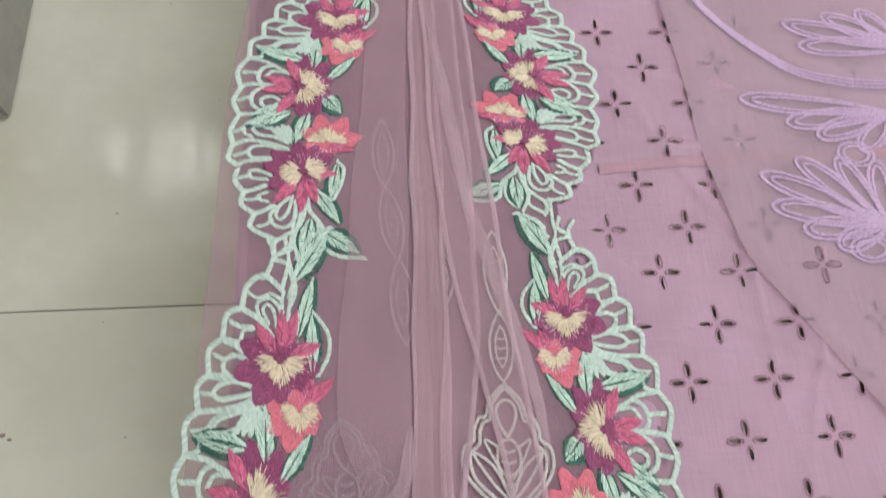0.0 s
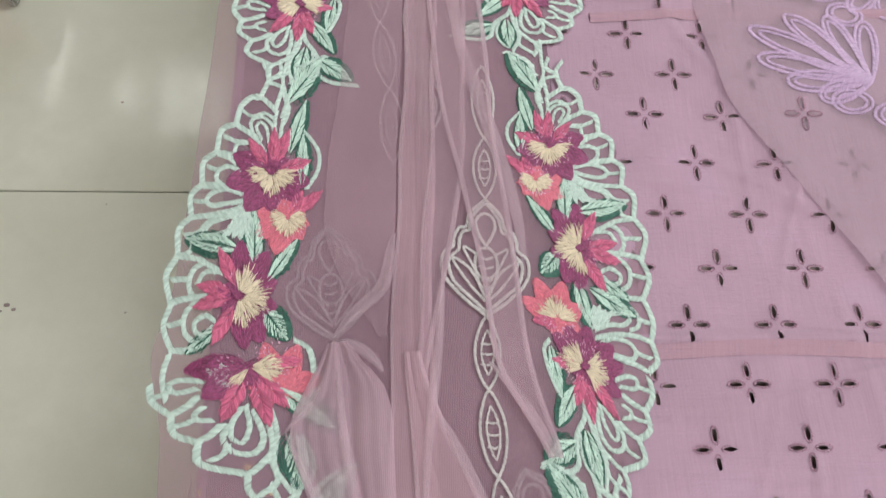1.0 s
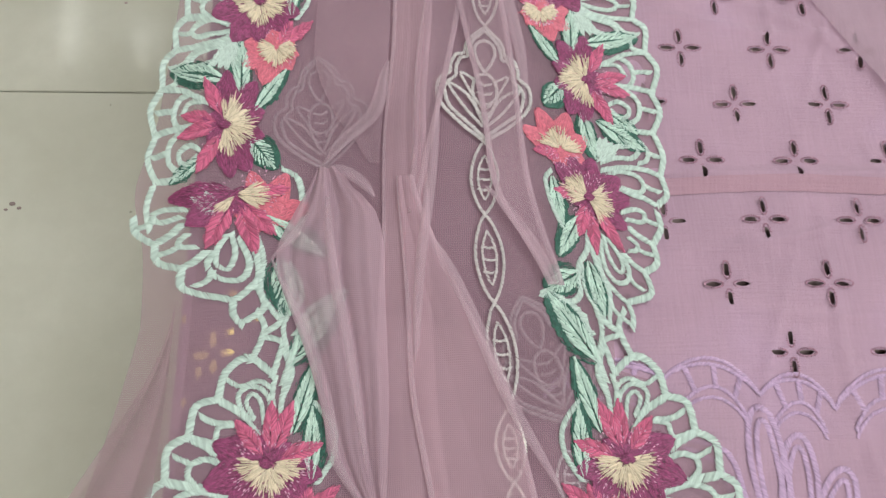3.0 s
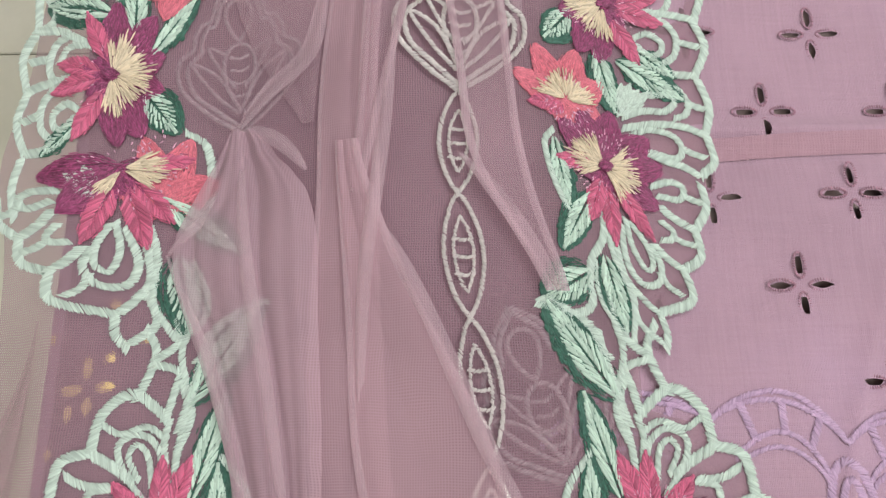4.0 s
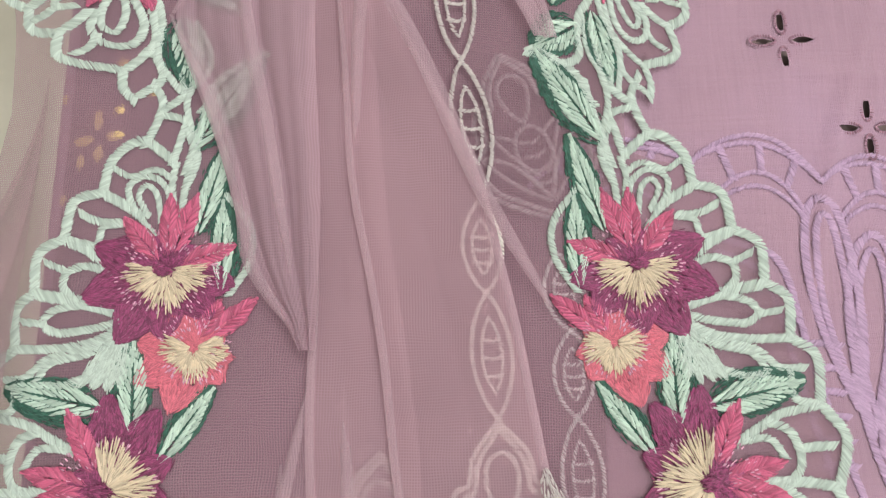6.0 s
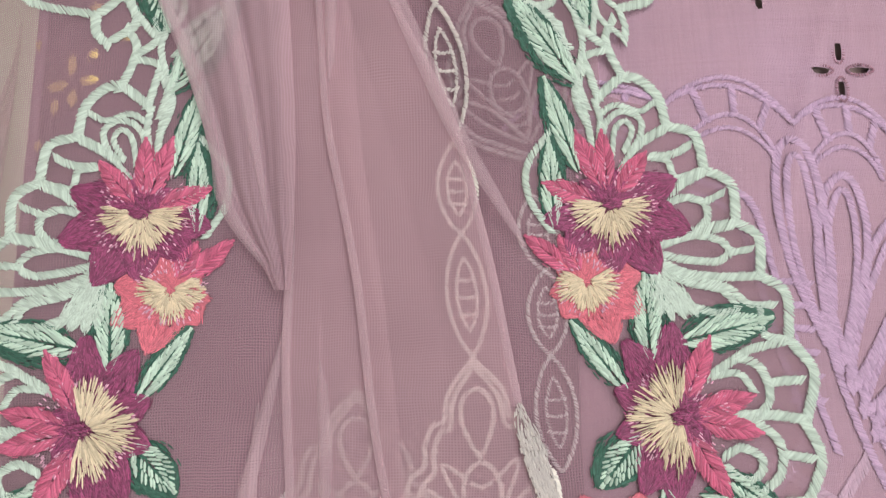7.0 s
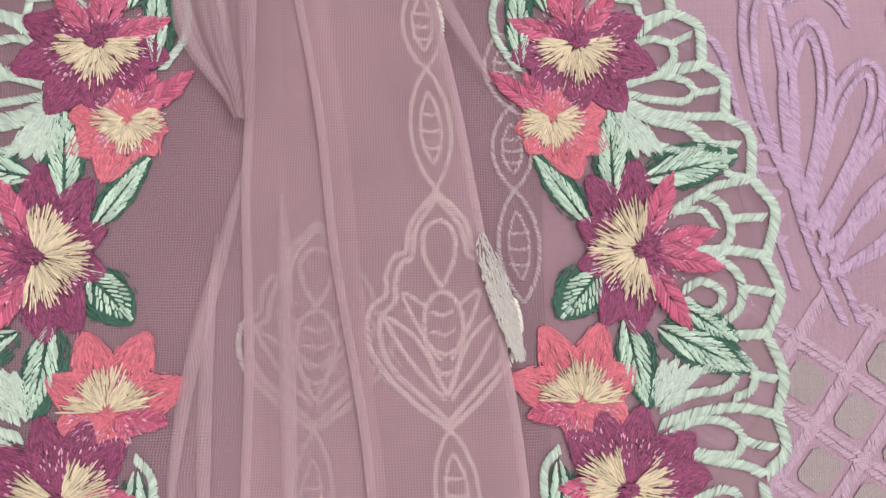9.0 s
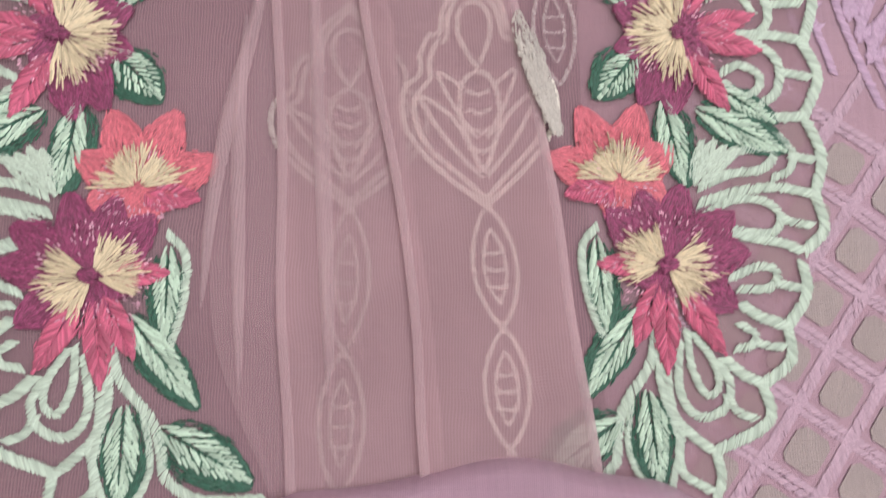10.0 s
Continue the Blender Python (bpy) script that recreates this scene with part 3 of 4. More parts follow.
def bent_map(cx, cy):
    """As unit_map, but with a bend along the border: terms 1, u, v, uv and vv."""
    def warp(p):
        u, v = p[:, 0] - AXIS, p[:, 1]
        terms = np.stack([np.ones_like(u), u, v, u * v, v * v])
        return np.c_[np.array(cx) @ terms, np.array(cy) @ terms]
    return warp


def pleated_map(upper, lower, at=-0.205):
    """Two maps, one for what lies beyond a pleat across the border and one for what lies before it."""
    def warp(p):
        return upper(p) if np.mean(p[:, 1]) > at else lower(p)
    return warp


UNITS = {
    "right_near": unit_map(AXIS, 1, 0, 0, 0, 1),
    "left_near": unit_map(-0.1437, 1.0482, -0.0574, 0.0012, 0.0113, 1.0048, -1),
    "right_mid": bent_map((-0.141, 0.9413, 0.142, 0.4965, 0.5903), (0.2515, 0.0493, 0.8273, 0.812, -0.0294)),
    "left_mid": pleated_map(unit_map(-0.1708, 0.9546, -0.0596, 0.247, -0.0533, 1.0601, -1), unit_map(-0.2072, 1.265, -0.3149, 0.2748, 0.1377, 0.9265, -1), -0.214),
    "right_far": unit_map(-0.1633, 0.9424, 0.0415, 0.4844, -0.1697, 0.7227),
    "left_far": unit_map(-0.1268, 0.9463, 0.0827, 0.4678, -0.1137, 0.837, -1),
}


def envelope(y):
    """The scalloped border's outer line, as x for y."""
    p = np.array([q for bow in EDGE_BOWS for q in bow])[::-1] / 1000
    return np.interp(y, p[:, 1], p[:, 0])


EDGE_BOWS = [
    [(-62, -45.2), (-50.8, -38.4), (-40.9, -44.3), (-36.6, -55.1)],
    [(-36.6, -55.1), (-27.7, -59.6), (-24.3, -71.8)],
    [(-24.3, -71.8), (-16.3, -78.2), (-15.1, -91.1)],
    [(-15.1, -91.1), (-8.6, -97.7), (-8.7, -110.1)],
    [(-8.7, -110.1), (-1.3, -117.6), (-1, -132.1)],
    [(-1, -132.1), (5.2, -143.6), (2.3, -158.7)],
    [(1.3, -159.2), (4.8, -171.5), (0, -184.9)],
    [(0.6, -186.3), (3.7, -198.6), (1.1, -210.8)],
    [(1.1, -210.8), (2, -221.8), (-4.4, -229.5)],
    [(-5.2, -232.9), (-5.6, -242.9), (-11.9, -253)],
    [(-11.9, -253), (-12.8, -263), (-21.1, -270.5)],
    [(-21.1, -270.5), (-22.2, -281.6), (-37.7, -290.4)],
]
UPPER_SPOKES = [  # thickness and course of each cord, in millimetres
    (2.4, [(-60.3, -50.4), (-54.4, -47.1), (-46.4, -49.4), (-40, -46)]),
    (3.8, [(-36.7, -55.6), (-45.1, -60.5), (-51.1, -65.1)]),
    (3, [(-44, -66.4), (-35.5, -65.8), (-28.7, -62.5)]),
    (2.6, [(-43.6, -66.9), (-37.3, -68.3), (-34.9, -74.1), (-25.9, -72.4)]),
    (4.2, [(-24.3, -72.3), (-31.2, -75.5), (-36.9, -79.5)]),
    (3, [(-40.5, -84.8), (-32.4, -82), (-25.8, -84.2), (-25, -89.3), (-28.5, -93.3)]),
    (2.6, [(-25.7, -83.8), (-22.4, -82.2), (-18.2, -80.2)]),
    (4.4, [(-15.1, -91.5), (-27.8, -93.9), (-41.5, -97.7)]),
    (3, [(-45, -100), (-31.9, -95.9), (-22.2, -97.3), (-18.7, -101.7), (-23.9, -105), (-35.5, -103.8), (-44.5, -101.3)]),
    (2.6, [(-18.7, -101.9), (-14.7, -101.4), (-10.3, -100.7)]),
    (3.2, [(-8.7, -110.3), (-23.4, -110.4), (-35.9, -108.2), (-45.8, -102.4)]),
    (2.8, [(-45.9, -104.4), (-34.1, -110.2), (-20.8, -114), (-13.6, -119.9), (-4.5, -120.5)]),
    (2.8, [(-46.1, -106), (-34.2, -112.1), (-21.9, -115.3), (-17.4, -121.2)]),
    (3, [(-45.7, -109), (-36.7, -118), (-27.4, -122.4), (-17.7, -122.6)]),
    (3, [(-9.9, -121.4), (-9.4, -130), (-1.6, -132.5)]),
]
MIDDLE_SPOKES = [  # thickness and course of each cord, in millimetres
    (3.2, [(-1, -132.5), (-14.2, -135.3), (-22.2, -139.7), (-30.3, -144.4)]),
    (3.2, [(-20.1, -137.4), (-11.9, -141.4), (-9.4, -150.7), (-14.4, -157.1), (-23.8, -156.5)]),
    (2.6, [(-27.9, -143.9), (-19.2, -143.5), (-14.5, -149.7)]),
    (3.2, [(-9.2, -146.7), (-3.8, -146), (2.7, -145.8)]),
    (3.6, [(2.3, -158.7), (-8.8, -157.2), (-22, -156.9)]),
    (3.2, [(-23.3, -158.1), (-14, -160.1), (-7.5, -166.7), (-8.4, -176), (-15.1, -181.8)]),
    (3, [(-27.2, -170.6), (-20.6, -167.5), (-14.4, -170.7), (-15.2, -175.9), (-20.6, -177.7), (-26.6, -173)]),
    (3.2, [(-7.2, -169.7), (-2.5, -170.5), (3.3, -171.5)]),
    (3.6, [(0, -184.9), (-10.3, -185.2), (-16.1, -182.5)]),
    (3.2, [(-5.6, -197.9), (-1.8, -199), (2.4, -199.8)]),
    (2.8, [(-9.9, -190.6), (-5.2, -197.2), (-6.8, -202.9), (-12.6, -205.7)]),
    (3.2, [(-36.4, -208.3), (-26.4, -204.1), (-16.4, -202.8), (-11.6, -198.4), (-15.2, -195.6), (-23, -196.4)]),
]
LOWER_SPOKES = [  # thickness and course of each cord, in millimetres
    (3.4, [(1.1, -211.1), (-11, -208.6), (-24, -209.9), (-37.5, -213.6)]),
    (3, [(-36.5, -218.2), (-26.4, -212.7), (-15.4, -213.2), (-11, -218.2), (-14.7, -223.4), (-27, -222.2)]),
    (3, [(-11, -218.2), (-7.2, -219.9), (-0.6, -221.2)]),
    (3.4, [(-4.4, -229.5), (-11.5, -226.6), (-20.5, -224.9), (-31.2, -222.1)]),
    (3, [(-28.9, -237.5), (-19, -234.1), (-13.9, -236), (-16.5, -240.9), (-26.8, -241.1)]),
    (3, [(-14.1, -239.2), (-10.4, -240.3), (-5.6, -241.1)]),
    (3.8, [(-11.9, -253), (-20.3, -249.7), (-26.6, -245.2)]),
    (2.8, [(-27.1, -251.7), (-22.4, -255.3), (-24.1, -258.7), (-29.1, -259.7)]),
    (2.8, [(-22.9, -257.4), (-18.4, -258.9), (-12.6, -259.3)]),
    (3.6, [(-21.1, -270.5), (-27.6, -267), (-32.9, -262)]),
    (2.8, [(-32.7, -273.7), (-29.7, -278.5), (-24.1, -281)]),
]
LOOPS = [  # thickness and course of each cord, in millimetres
    (2.4, [(-60.3, -64.5), (-58.9, -54.7), (-52.5, -49.5), (-46, -52.8), (-47.2, -60.5), (-55.2, -72.3)]),
    (2.2, [(-57, -66), (-55.4, -56.5), (-51.7, -53.1), (-49.2, -57), (-52.7, -64.6)]),
    (3, [(-46.2, -256.2), (-47.2, -271.7), (-42.1, -279.6), (-34.4, -277.9), (-31.4, -270.3), (-35.6, -262.7)]),
    (2.6, [(-43.7, -253.7), (-43, -264.9), (-39, -273.2), (-35.1, -270.6), (-36.2, -263.3), (-42, -254.6)]),
]
LADDER_END = [  # thickness and course of each cord, in millimetres
    (3.2, [(-37.7, -290.4), (-44.3, -285.2), (-49.6, -278.4), (-51.1, -264.8)]),
    (3, [(-47.1, -281.5), (-48.2, -295.1), (-39.1, -302.2)]),
    (3.2, [(-37.2, -290.7), (-36.1, -297.9), (-38.5, -304.4)]),
    (2.6, [(-52.8, -254.4), (-52.9, -269.8), (-49.2, -283.4), (-48.6, -290.1), (-52.8, -304.5)]),
    (3.4, [(-53.1, -251.2), (-56, -263.8), (-64, -275), (-67, -284.3), (-68.5, -293.2), (-77.9, -299.2), (-95.7, -299.7)]),
    (2.2, [(-62.2, -273.9), (-64, -286.4), (-61.7, -295.5), (-55.8, -301.8)]),
]
LADDER_START = [  # thickness and course of each cord, in millimetres
    (3.2, [(-53.1, -13.2), (-56.8, -21.1), (-55, -28.9), (-50.3, -38.5)]),
    (3, [(-63.6, -10.2), (-64.2, -18.8), (-56.7, -24.7)]),
    (3, [(-56.2, -26), (-64.6, -28.8), (-63.5, -35.6), (-60.6, -44.9)]),
    (2.6, [(-71.1, 5.3), (-67.9, -13.4), (-65.6, -24.1), (-69.3, -42.7), (-65.3, -54.9)]),
    (3.4, [(-94.7, -5.1), (-83.9, -10.1), (-76.2, -16.3), (-70.4, -32.8), (-65.2, -48.9)]),
    (2.4, [(-74.1, -15.9), (-72.6, -22.9), (-70.2, -26.1)]),
    (2.6, [(-65.8, -32.5), (-68, -42.3), (-65.3, -53.1), (-63.6, -64.8)]),
    (2.6, [(-62, -45.2), (-60.5, -53.2), (-61.5, -62.8)]),
]
OUTLINES = [  # thickness and course of each cord, in millimetres
    (2.6, [(-78.9, -57.1), (-87.1, -68.6), (-87.2, -81), (-79.5, -93.8)]),
    (2.8, [(-70.3, -220.5), (-75.3, -227.6), (-74.2, -241.8), (-70, -255.4)]),
]
LEAVES = [  # tip, base and width in millimetres
    ((-93.9, -5.5), (-69, -40.3), 13.5),
    ((-81.5, -36.1), (-70, -72), 9.5),
    ((-79, -58.2), (-78, -92.4), 9.5),
    ((-75.1, -123.4), (-56.7, -148.4), 8.5),
    ((-48.1, -107.5), (-47.9, -138.8), 12.5),
    ((-4.9, -123.4), (-39.5, -131.8), 14),
    ((-69.1, -178.9), (-54.7, -162.3), 15),
    ((-40.4, -208.5), (-46.3, -178.9), 12),
    ((-6, -196.5), (-35.8, -181.6), 13.5),
    ((-9.5, -187), (-27.2, -175.4), 8),
    ((-68.1, -254.4), (-70.1, -224.1), 9.5),
    ((-77.5, -273.7), (-58.1, -245.2), 11.5),
    ((-91.8, -295.9), (-66.2, -279), 15),
    ((-55.6, -302.1), (-58.2, -271.1), 12.5),
]
FANS = [
    ((-46.3, -104.4), [(-44.3, -123.6), (-40.1, -124.9), (-35.8, -124.2), (-31.2, -123.9)]),
    ((-38.6, -208.2), [(-34.7, -193.5), (-31, -192.9), (-27.4, -195.1), (-23, -195.5)]),
]
FLOWERS = {  # heart, petals (dx, dy, style, width) in millimetres
    "heart_up": ((-59.2, -84.4), PURPLE, [(-10.5, 26.5, 1, 8.5), (-1.3, 26.7, 1, 8), (13.7, 18.8, 1, 9), (-22.6, 8.2, 1, 9), (23.4, 9, 0, 12), (27.1, -8.9, 0, 13), (15.5, -24, 0, 13), (0.9, -23.3, 0, 12), (-22.1, -5.3, 0, 11), (-15.3, -16.1, 0, 12)], [(168, 374, 14.5)]),
    "coral_small": ((-68.6, -111.5), CORAL, [(-20, 16.3, 1, 8.5), (-8.6, 16.1, 2, 8), (-8, -11.1, 0, 11), (7.8, -20.2, 0, 12), (18.7, -10.5, 0, 11), (18, 2, 0, 11), (9.8, 10.7, 0, 10)], [(150, 392, 11)]),
    "star": ((-40.8, -157), PURPLE, [(-0.4, 30.4, 0, 11), (-16.2, 25, 0, 11), (-20.1, 9.1, 0, 11), (-20.1, -5.6, 0, 11), (-12.9, -23.6, 0, 12), (-3.1, -27.3, 0, 11), (12, 25.4, 1, 9.5), (25.1, 6.4, 1, 9.5), (26.7, -5.6, 1, 9.5), (14.6, -25.5, 1, 10)], [(78, 285, 17)]),
    "coral_large": ((-62.4, -206.5), CORAL, [(-22.5, 8.7, 0, 11), (-11.8, 24.2, 0, 11), (7.3, 24.8, 0, 11), (17.6, 10.9, 0, 11), (14.4, -5.1, 0, 11), (-17, -3.8, 1, 9), (-8.4, -6.5, 1, 8)], [(0, 175, 14)]),
    "heart_down": ((-49.5, -233.3), PURPLE, [(-17.1, 17.8, 0, 11), (-6.8, 23.6, 0, 11), (6.9, 25.3, 0, 11), (22.7, 15.9, 0, 12), (26.7, 4.1, 0, 12), (21.4, -13.6, 0, 12), (-20.7, 0.6, 1, 9), (-10.5, -24, 1, 9.5), (-1.3, -32.3, 1, 9.5), (16.4, -27, 1, 9.5)], [(98, 212, 15.5), (-72, 42, 16.5)]),
}


def mm(points):
    return np.asarray(points, float) / 1000


def flower(kind, warp, tucked=False):
    centre, colour, petals, hearts = FLOWERS[kind]
    if tucked and kind == "coral_large":
        petals, hearts = [p for p in petals if p[1] > 8], []
    if tucked and kind == "heart_down":
        petals, hearts = [p for p in petals if p[1] < 5], [(150, 235, 14), (300, 330, 12)]
    c = mm(centre)
    low = 0.0003 if colour is CORAL else 0.0007
    st = Stitches()
    for k in range(6):
        a = k * math.pi / 3 + 0.3
        way = np.array([math.cos(a), math.sin(a)])
        if not tucked or kind == "star" or way[1] * (1 if kind == "coral_large" else -1) > -0.2 or kind in ("heart_up", "coral_small"):
            satin(st, c - 0.002 * way, c + 0.0125 * way, 0.0125, 1.3, low)
    base = st.build("flower", colour, stole, "embroidered flower with a cream heart", warp)
    for dx, dy, style, wide in petals:
        st = Stitches()
        d = mm((dx, dy))
        if style:
            satin(st, c + d * 0.22, c + d * 1.0, wide * 0.00085, 1.1, low + 0.0002)
            feather(st, c + d * 0.26, c + d * 1.03, wide * 0.00086, 0.0009, 0.0008, 0.26, low + 0.0006, open_by=0.0002)
        else:
            satin(st, c + d * 0.02, c + d * 1.02, wide * 0.00128, 1.5, low)
        st.build("petal", ROSE if style else colour, base, "", warp)
    if colour is not CORAL and not (tucked and kind == "heart_down"):
        st = Stitches()
        satin(st, c - (0.0030, 0.0004), c + (0.0034, 0.0004), 0.0046, 1.6, low + 0.0020, length=0.002)
        st.build("eye", PURPLE, base, "plum eye of the flower", warp)
    st = Stitches()
    n = 40 if tucked else 150
    a, r = RNG.uniform(0, 2 * np.pi, n), (0.0120 if colour is CORAL else 0.0175) * np.sqrt(RNG.uniform(0.15, 0.85, n))
    p = c + np.c_[np.cos(a), np.sin(a)] * r[:, None]
    if tucked and kind == "coral_large":
        p = p + np.array([0.0, 0.016])
    st.add(p, p + np.c_[np.cos(a), np.sin(a)] * 0.0015, 0.00045, 0.0004, low + 0.0010)
    st.build("seed_stitching", SPECK, base, "", warp)
    for start, stop, size in hearts:
        st = Stitches()
        burst(st, c, size * 0.00092, start, stop, int(2.0 * (stop - start)), low + 0.0011)
        st.build("heart", CREAM, base, "cream satin stitched heart", warp)


def leaf(tip, base, width, warp):
    b, t, width = mm(base), mm(tip), width / 1000
    d = t - b
    side = np.array([-d[1], d[0]]) / np.hypot(*d)
    st = Stitches()
    satin(st, b, t, width * 1.12, 1.5, 0.0001)
    ob = st.build("leaf", GREEN, stole, "dark green embroidered leaf with mint stitches", warp)
    st = Stitches()
    off = side * width * 0.07 * (1 if RNG.uniform() < 0.5 else -1)
    feather(st, b + off, b + d * 0.93 + off, width * 0.78, 0.00165, 0.0009, 0.32, 0.0006, open_by=0.0004, rows=2)
    st.build("vein_stitching", LEAF_MINT, ob, "", warp)


def border(warp, tucked=False):
    edge = None
    for bow in EDGE_BOWS:
        if tucked and -230 < bow[1][1] < -215:
            continue
        st = Stitches()
        line = mm(bow)
        chord = line[0] + (line[-1] - line[0]) * np.linspace(0, 1, len(line))[:, None]
        cord(st, curve(chord + (line - chord) * 1.22, 14), 0.0044)
        made = st.build("scallop", MINT, edge or stole, "" if edge else "pale mint corded scalloped edge", warp)
        edge = edge or made
    for name, table in (("spoke", UPPER_SPOKES), ("spoke", MIDDLE_SPOKES), ("spoke", LOWER_SPOKES), ("loop", LOOPS), ("rung", LADDER_END), ("rung", LADDER_START), ("outline", OUTLINES)):
        for wide, course in table:
            if tucked and (-232 < np.mean(mm(course)[:, 1]) * 1000 < -196 or course[-1][0] == -95.7):
                continue
            st = Stitches()
            cord(st, curve(mm(course), 12), wide * 0.00117)
            st.build(name, MINT, edge, "", warp)
    # solid fans of satin stitch beside the looped cords
    for root, tips in FANS:
        st = Stitches()
        for tip in tips:
            satin(st, mm(root), mm(tip), 0.0052, 1.4, 0.0004)
        st.build("fan", MINT, edge, "", warp)
    for tip, base, width in LEAVES:
        if not (tucked and (-235 < base[1] < -176 or tip[0] == -91.8)):
            leaf(tip, base, width, warp)
    for kind in ("coral_small", "heart_up", "coral_large", "star", "heart_down"):
        flower(kind, warp, tucked)


for place, warp in UNITS.items():
    border(warp, place == "left_mid")

# the net itself, cut along the scallops on one long side
edge_line = np.concatenate([UNITS[k](np.c_[envelope(np.linspace(-0.30, -0.02, 60)) + 0.002, np.linspace(-0.30, -0.02, 60)]) for k in ("right_near", "right_mid", "right_far")])
edge_line = edge_line[np.argsort(edge_line[:, 1])]


def net_right(y):
    return np.interp(y, edge_line[:, 1], edge_line[:, 0])


def net_left(y):
    flare = np.where(y < -0.02, np.minimum((-0.02 - y) * 0.26, 0.035), 0.0)
    return -0.2925 - flare - 0.009 * np.exp(-(((y - 0.055) / 0.025) ** 2)) - 0.003 * np.sin(23 * y) + np.maximum(y - 0.2, 0) * 0.09


def net_base(u, v):
    y = -0.46 + 0.96 * v
    x = net_left(y) + (net_right(y) - net_left(y)) * u
    z = net_height(x, y) - 0.0001
    return x, y, z


sheet("net_layer", 90, 300, net_base, NET, stole, "sheer mauve net")


def flare(u, v):
    y = -0.34 + 0.33 * v
    spread = smooth01((-0.01 - y) / 0.14)
    x = -0.272 - (0.001 + 0.07 * spread) * u
    z = net_height(x, y) + 0.001 + (0.002 + 0.006 * np.abs(np.sin(5.0 * u + 14 * y)) - 0.01 * u) * spread
    return x, y, z


sheet("net_flare", 40, 80, flare, NET, stole, "loose flare of sheer net over the table edge")


def fold(name, ys, left, right, lift, waves=3.0, swing=0.002, seed=0.0, nu=40, nv=110, material=NET_FOLD, rolled=True):
    """A further layer of net that lies over the first, between two edges given at a few places along it; its edges are
    doubled, in a colour made paler so that they read bright.
    """
    ys, left, right = np.array(ys), np.array(left), np.array(right)

    def edges(y):
        a = (np.interp(y, ys, left) + np.interp(y - 0.01, ys, left) + np.interp(y + 0.01, ys, left)) / 3
        b = (np.interp(y, ys, right) + np.interp(y - 0.01, ys, right) + np.interp(y + 0.01, ys, right)) / 3
        return a + 0.0008 * np.sin(60 * y + seed), b + 0.0008 * np.sin(47 * y + 2 * seed)

    def shape(u, v):
        y = ys[0] + (ys[-1] - ys[0]) * v
        a, b = edges(y)
        x = a + (b - a) * u
        z = net_height(x, y) + lift + swing * (0.6 * np.abs(np.sin(waves * math.pi * u + seed + 5 * y)) ** 0.6 + 0.12 * np.abs(np.sin(2.7 * waves * math.pi * u + 2 * seed - 9 * y)) + 0.35 * ripple(x * 2.0, y * 1.2, seed * 3)) * np.minimum(1, 6 * np.minimum(u, 1 - u) + 0.25) + 0.0006 * ripple(x * 3, y * 3, seed)
        return x, y, z

    ob = sheet(name, nu, nv, shape, material, stole, "folded layer of sheer mauve net")
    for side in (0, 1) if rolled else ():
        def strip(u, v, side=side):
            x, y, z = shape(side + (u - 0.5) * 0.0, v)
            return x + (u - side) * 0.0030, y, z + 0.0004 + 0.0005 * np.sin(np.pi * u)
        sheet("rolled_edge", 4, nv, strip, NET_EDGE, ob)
    return ob


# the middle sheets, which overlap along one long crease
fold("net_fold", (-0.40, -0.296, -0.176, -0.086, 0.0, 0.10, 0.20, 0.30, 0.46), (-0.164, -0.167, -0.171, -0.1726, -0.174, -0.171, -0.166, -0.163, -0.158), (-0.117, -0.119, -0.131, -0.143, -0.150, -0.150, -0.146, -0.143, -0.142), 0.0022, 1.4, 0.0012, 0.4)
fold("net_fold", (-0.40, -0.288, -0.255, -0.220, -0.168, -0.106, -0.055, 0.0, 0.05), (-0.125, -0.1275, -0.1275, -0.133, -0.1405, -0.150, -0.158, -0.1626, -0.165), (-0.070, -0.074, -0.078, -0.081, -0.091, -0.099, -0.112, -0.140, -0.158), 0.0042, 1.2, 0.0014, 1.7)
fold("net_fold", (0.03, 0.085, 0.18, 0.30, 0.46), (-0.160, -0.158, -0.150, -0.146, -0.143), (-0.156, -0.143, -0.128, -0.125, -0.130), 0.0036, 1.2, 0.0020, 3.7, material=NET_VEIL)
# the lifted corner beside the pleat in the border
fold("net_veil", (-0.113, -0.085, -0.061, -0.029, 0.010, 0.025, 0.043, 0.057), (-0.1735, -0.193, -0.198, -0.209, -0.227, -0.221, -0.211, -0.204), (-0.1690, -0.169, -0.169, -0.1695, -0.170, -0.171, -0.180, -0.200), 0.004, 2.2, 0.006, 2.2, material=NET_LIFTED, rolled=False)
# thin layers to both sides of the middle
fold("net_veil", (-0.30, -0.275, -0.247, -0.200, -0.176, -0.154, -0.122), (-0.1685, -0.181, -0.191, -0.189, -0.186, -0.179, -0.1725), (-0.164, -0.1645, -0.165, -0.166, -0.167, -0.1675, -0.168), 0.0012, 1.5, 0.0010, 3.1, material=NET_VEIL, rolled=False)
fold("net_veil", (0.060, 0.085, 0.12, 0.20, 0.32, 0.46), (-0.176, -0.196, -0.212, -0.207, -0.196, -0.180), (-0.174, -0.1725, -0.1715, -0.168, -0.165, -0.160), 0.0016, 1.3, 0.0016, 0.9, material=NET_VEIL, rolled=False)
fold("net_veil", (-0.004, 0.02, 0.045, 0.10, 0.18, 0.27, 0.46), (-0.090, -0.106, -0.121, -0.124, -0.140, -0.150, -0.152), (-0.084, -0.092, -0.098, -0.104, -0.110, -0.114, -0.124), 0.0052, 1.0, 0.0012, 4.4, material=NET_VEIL)


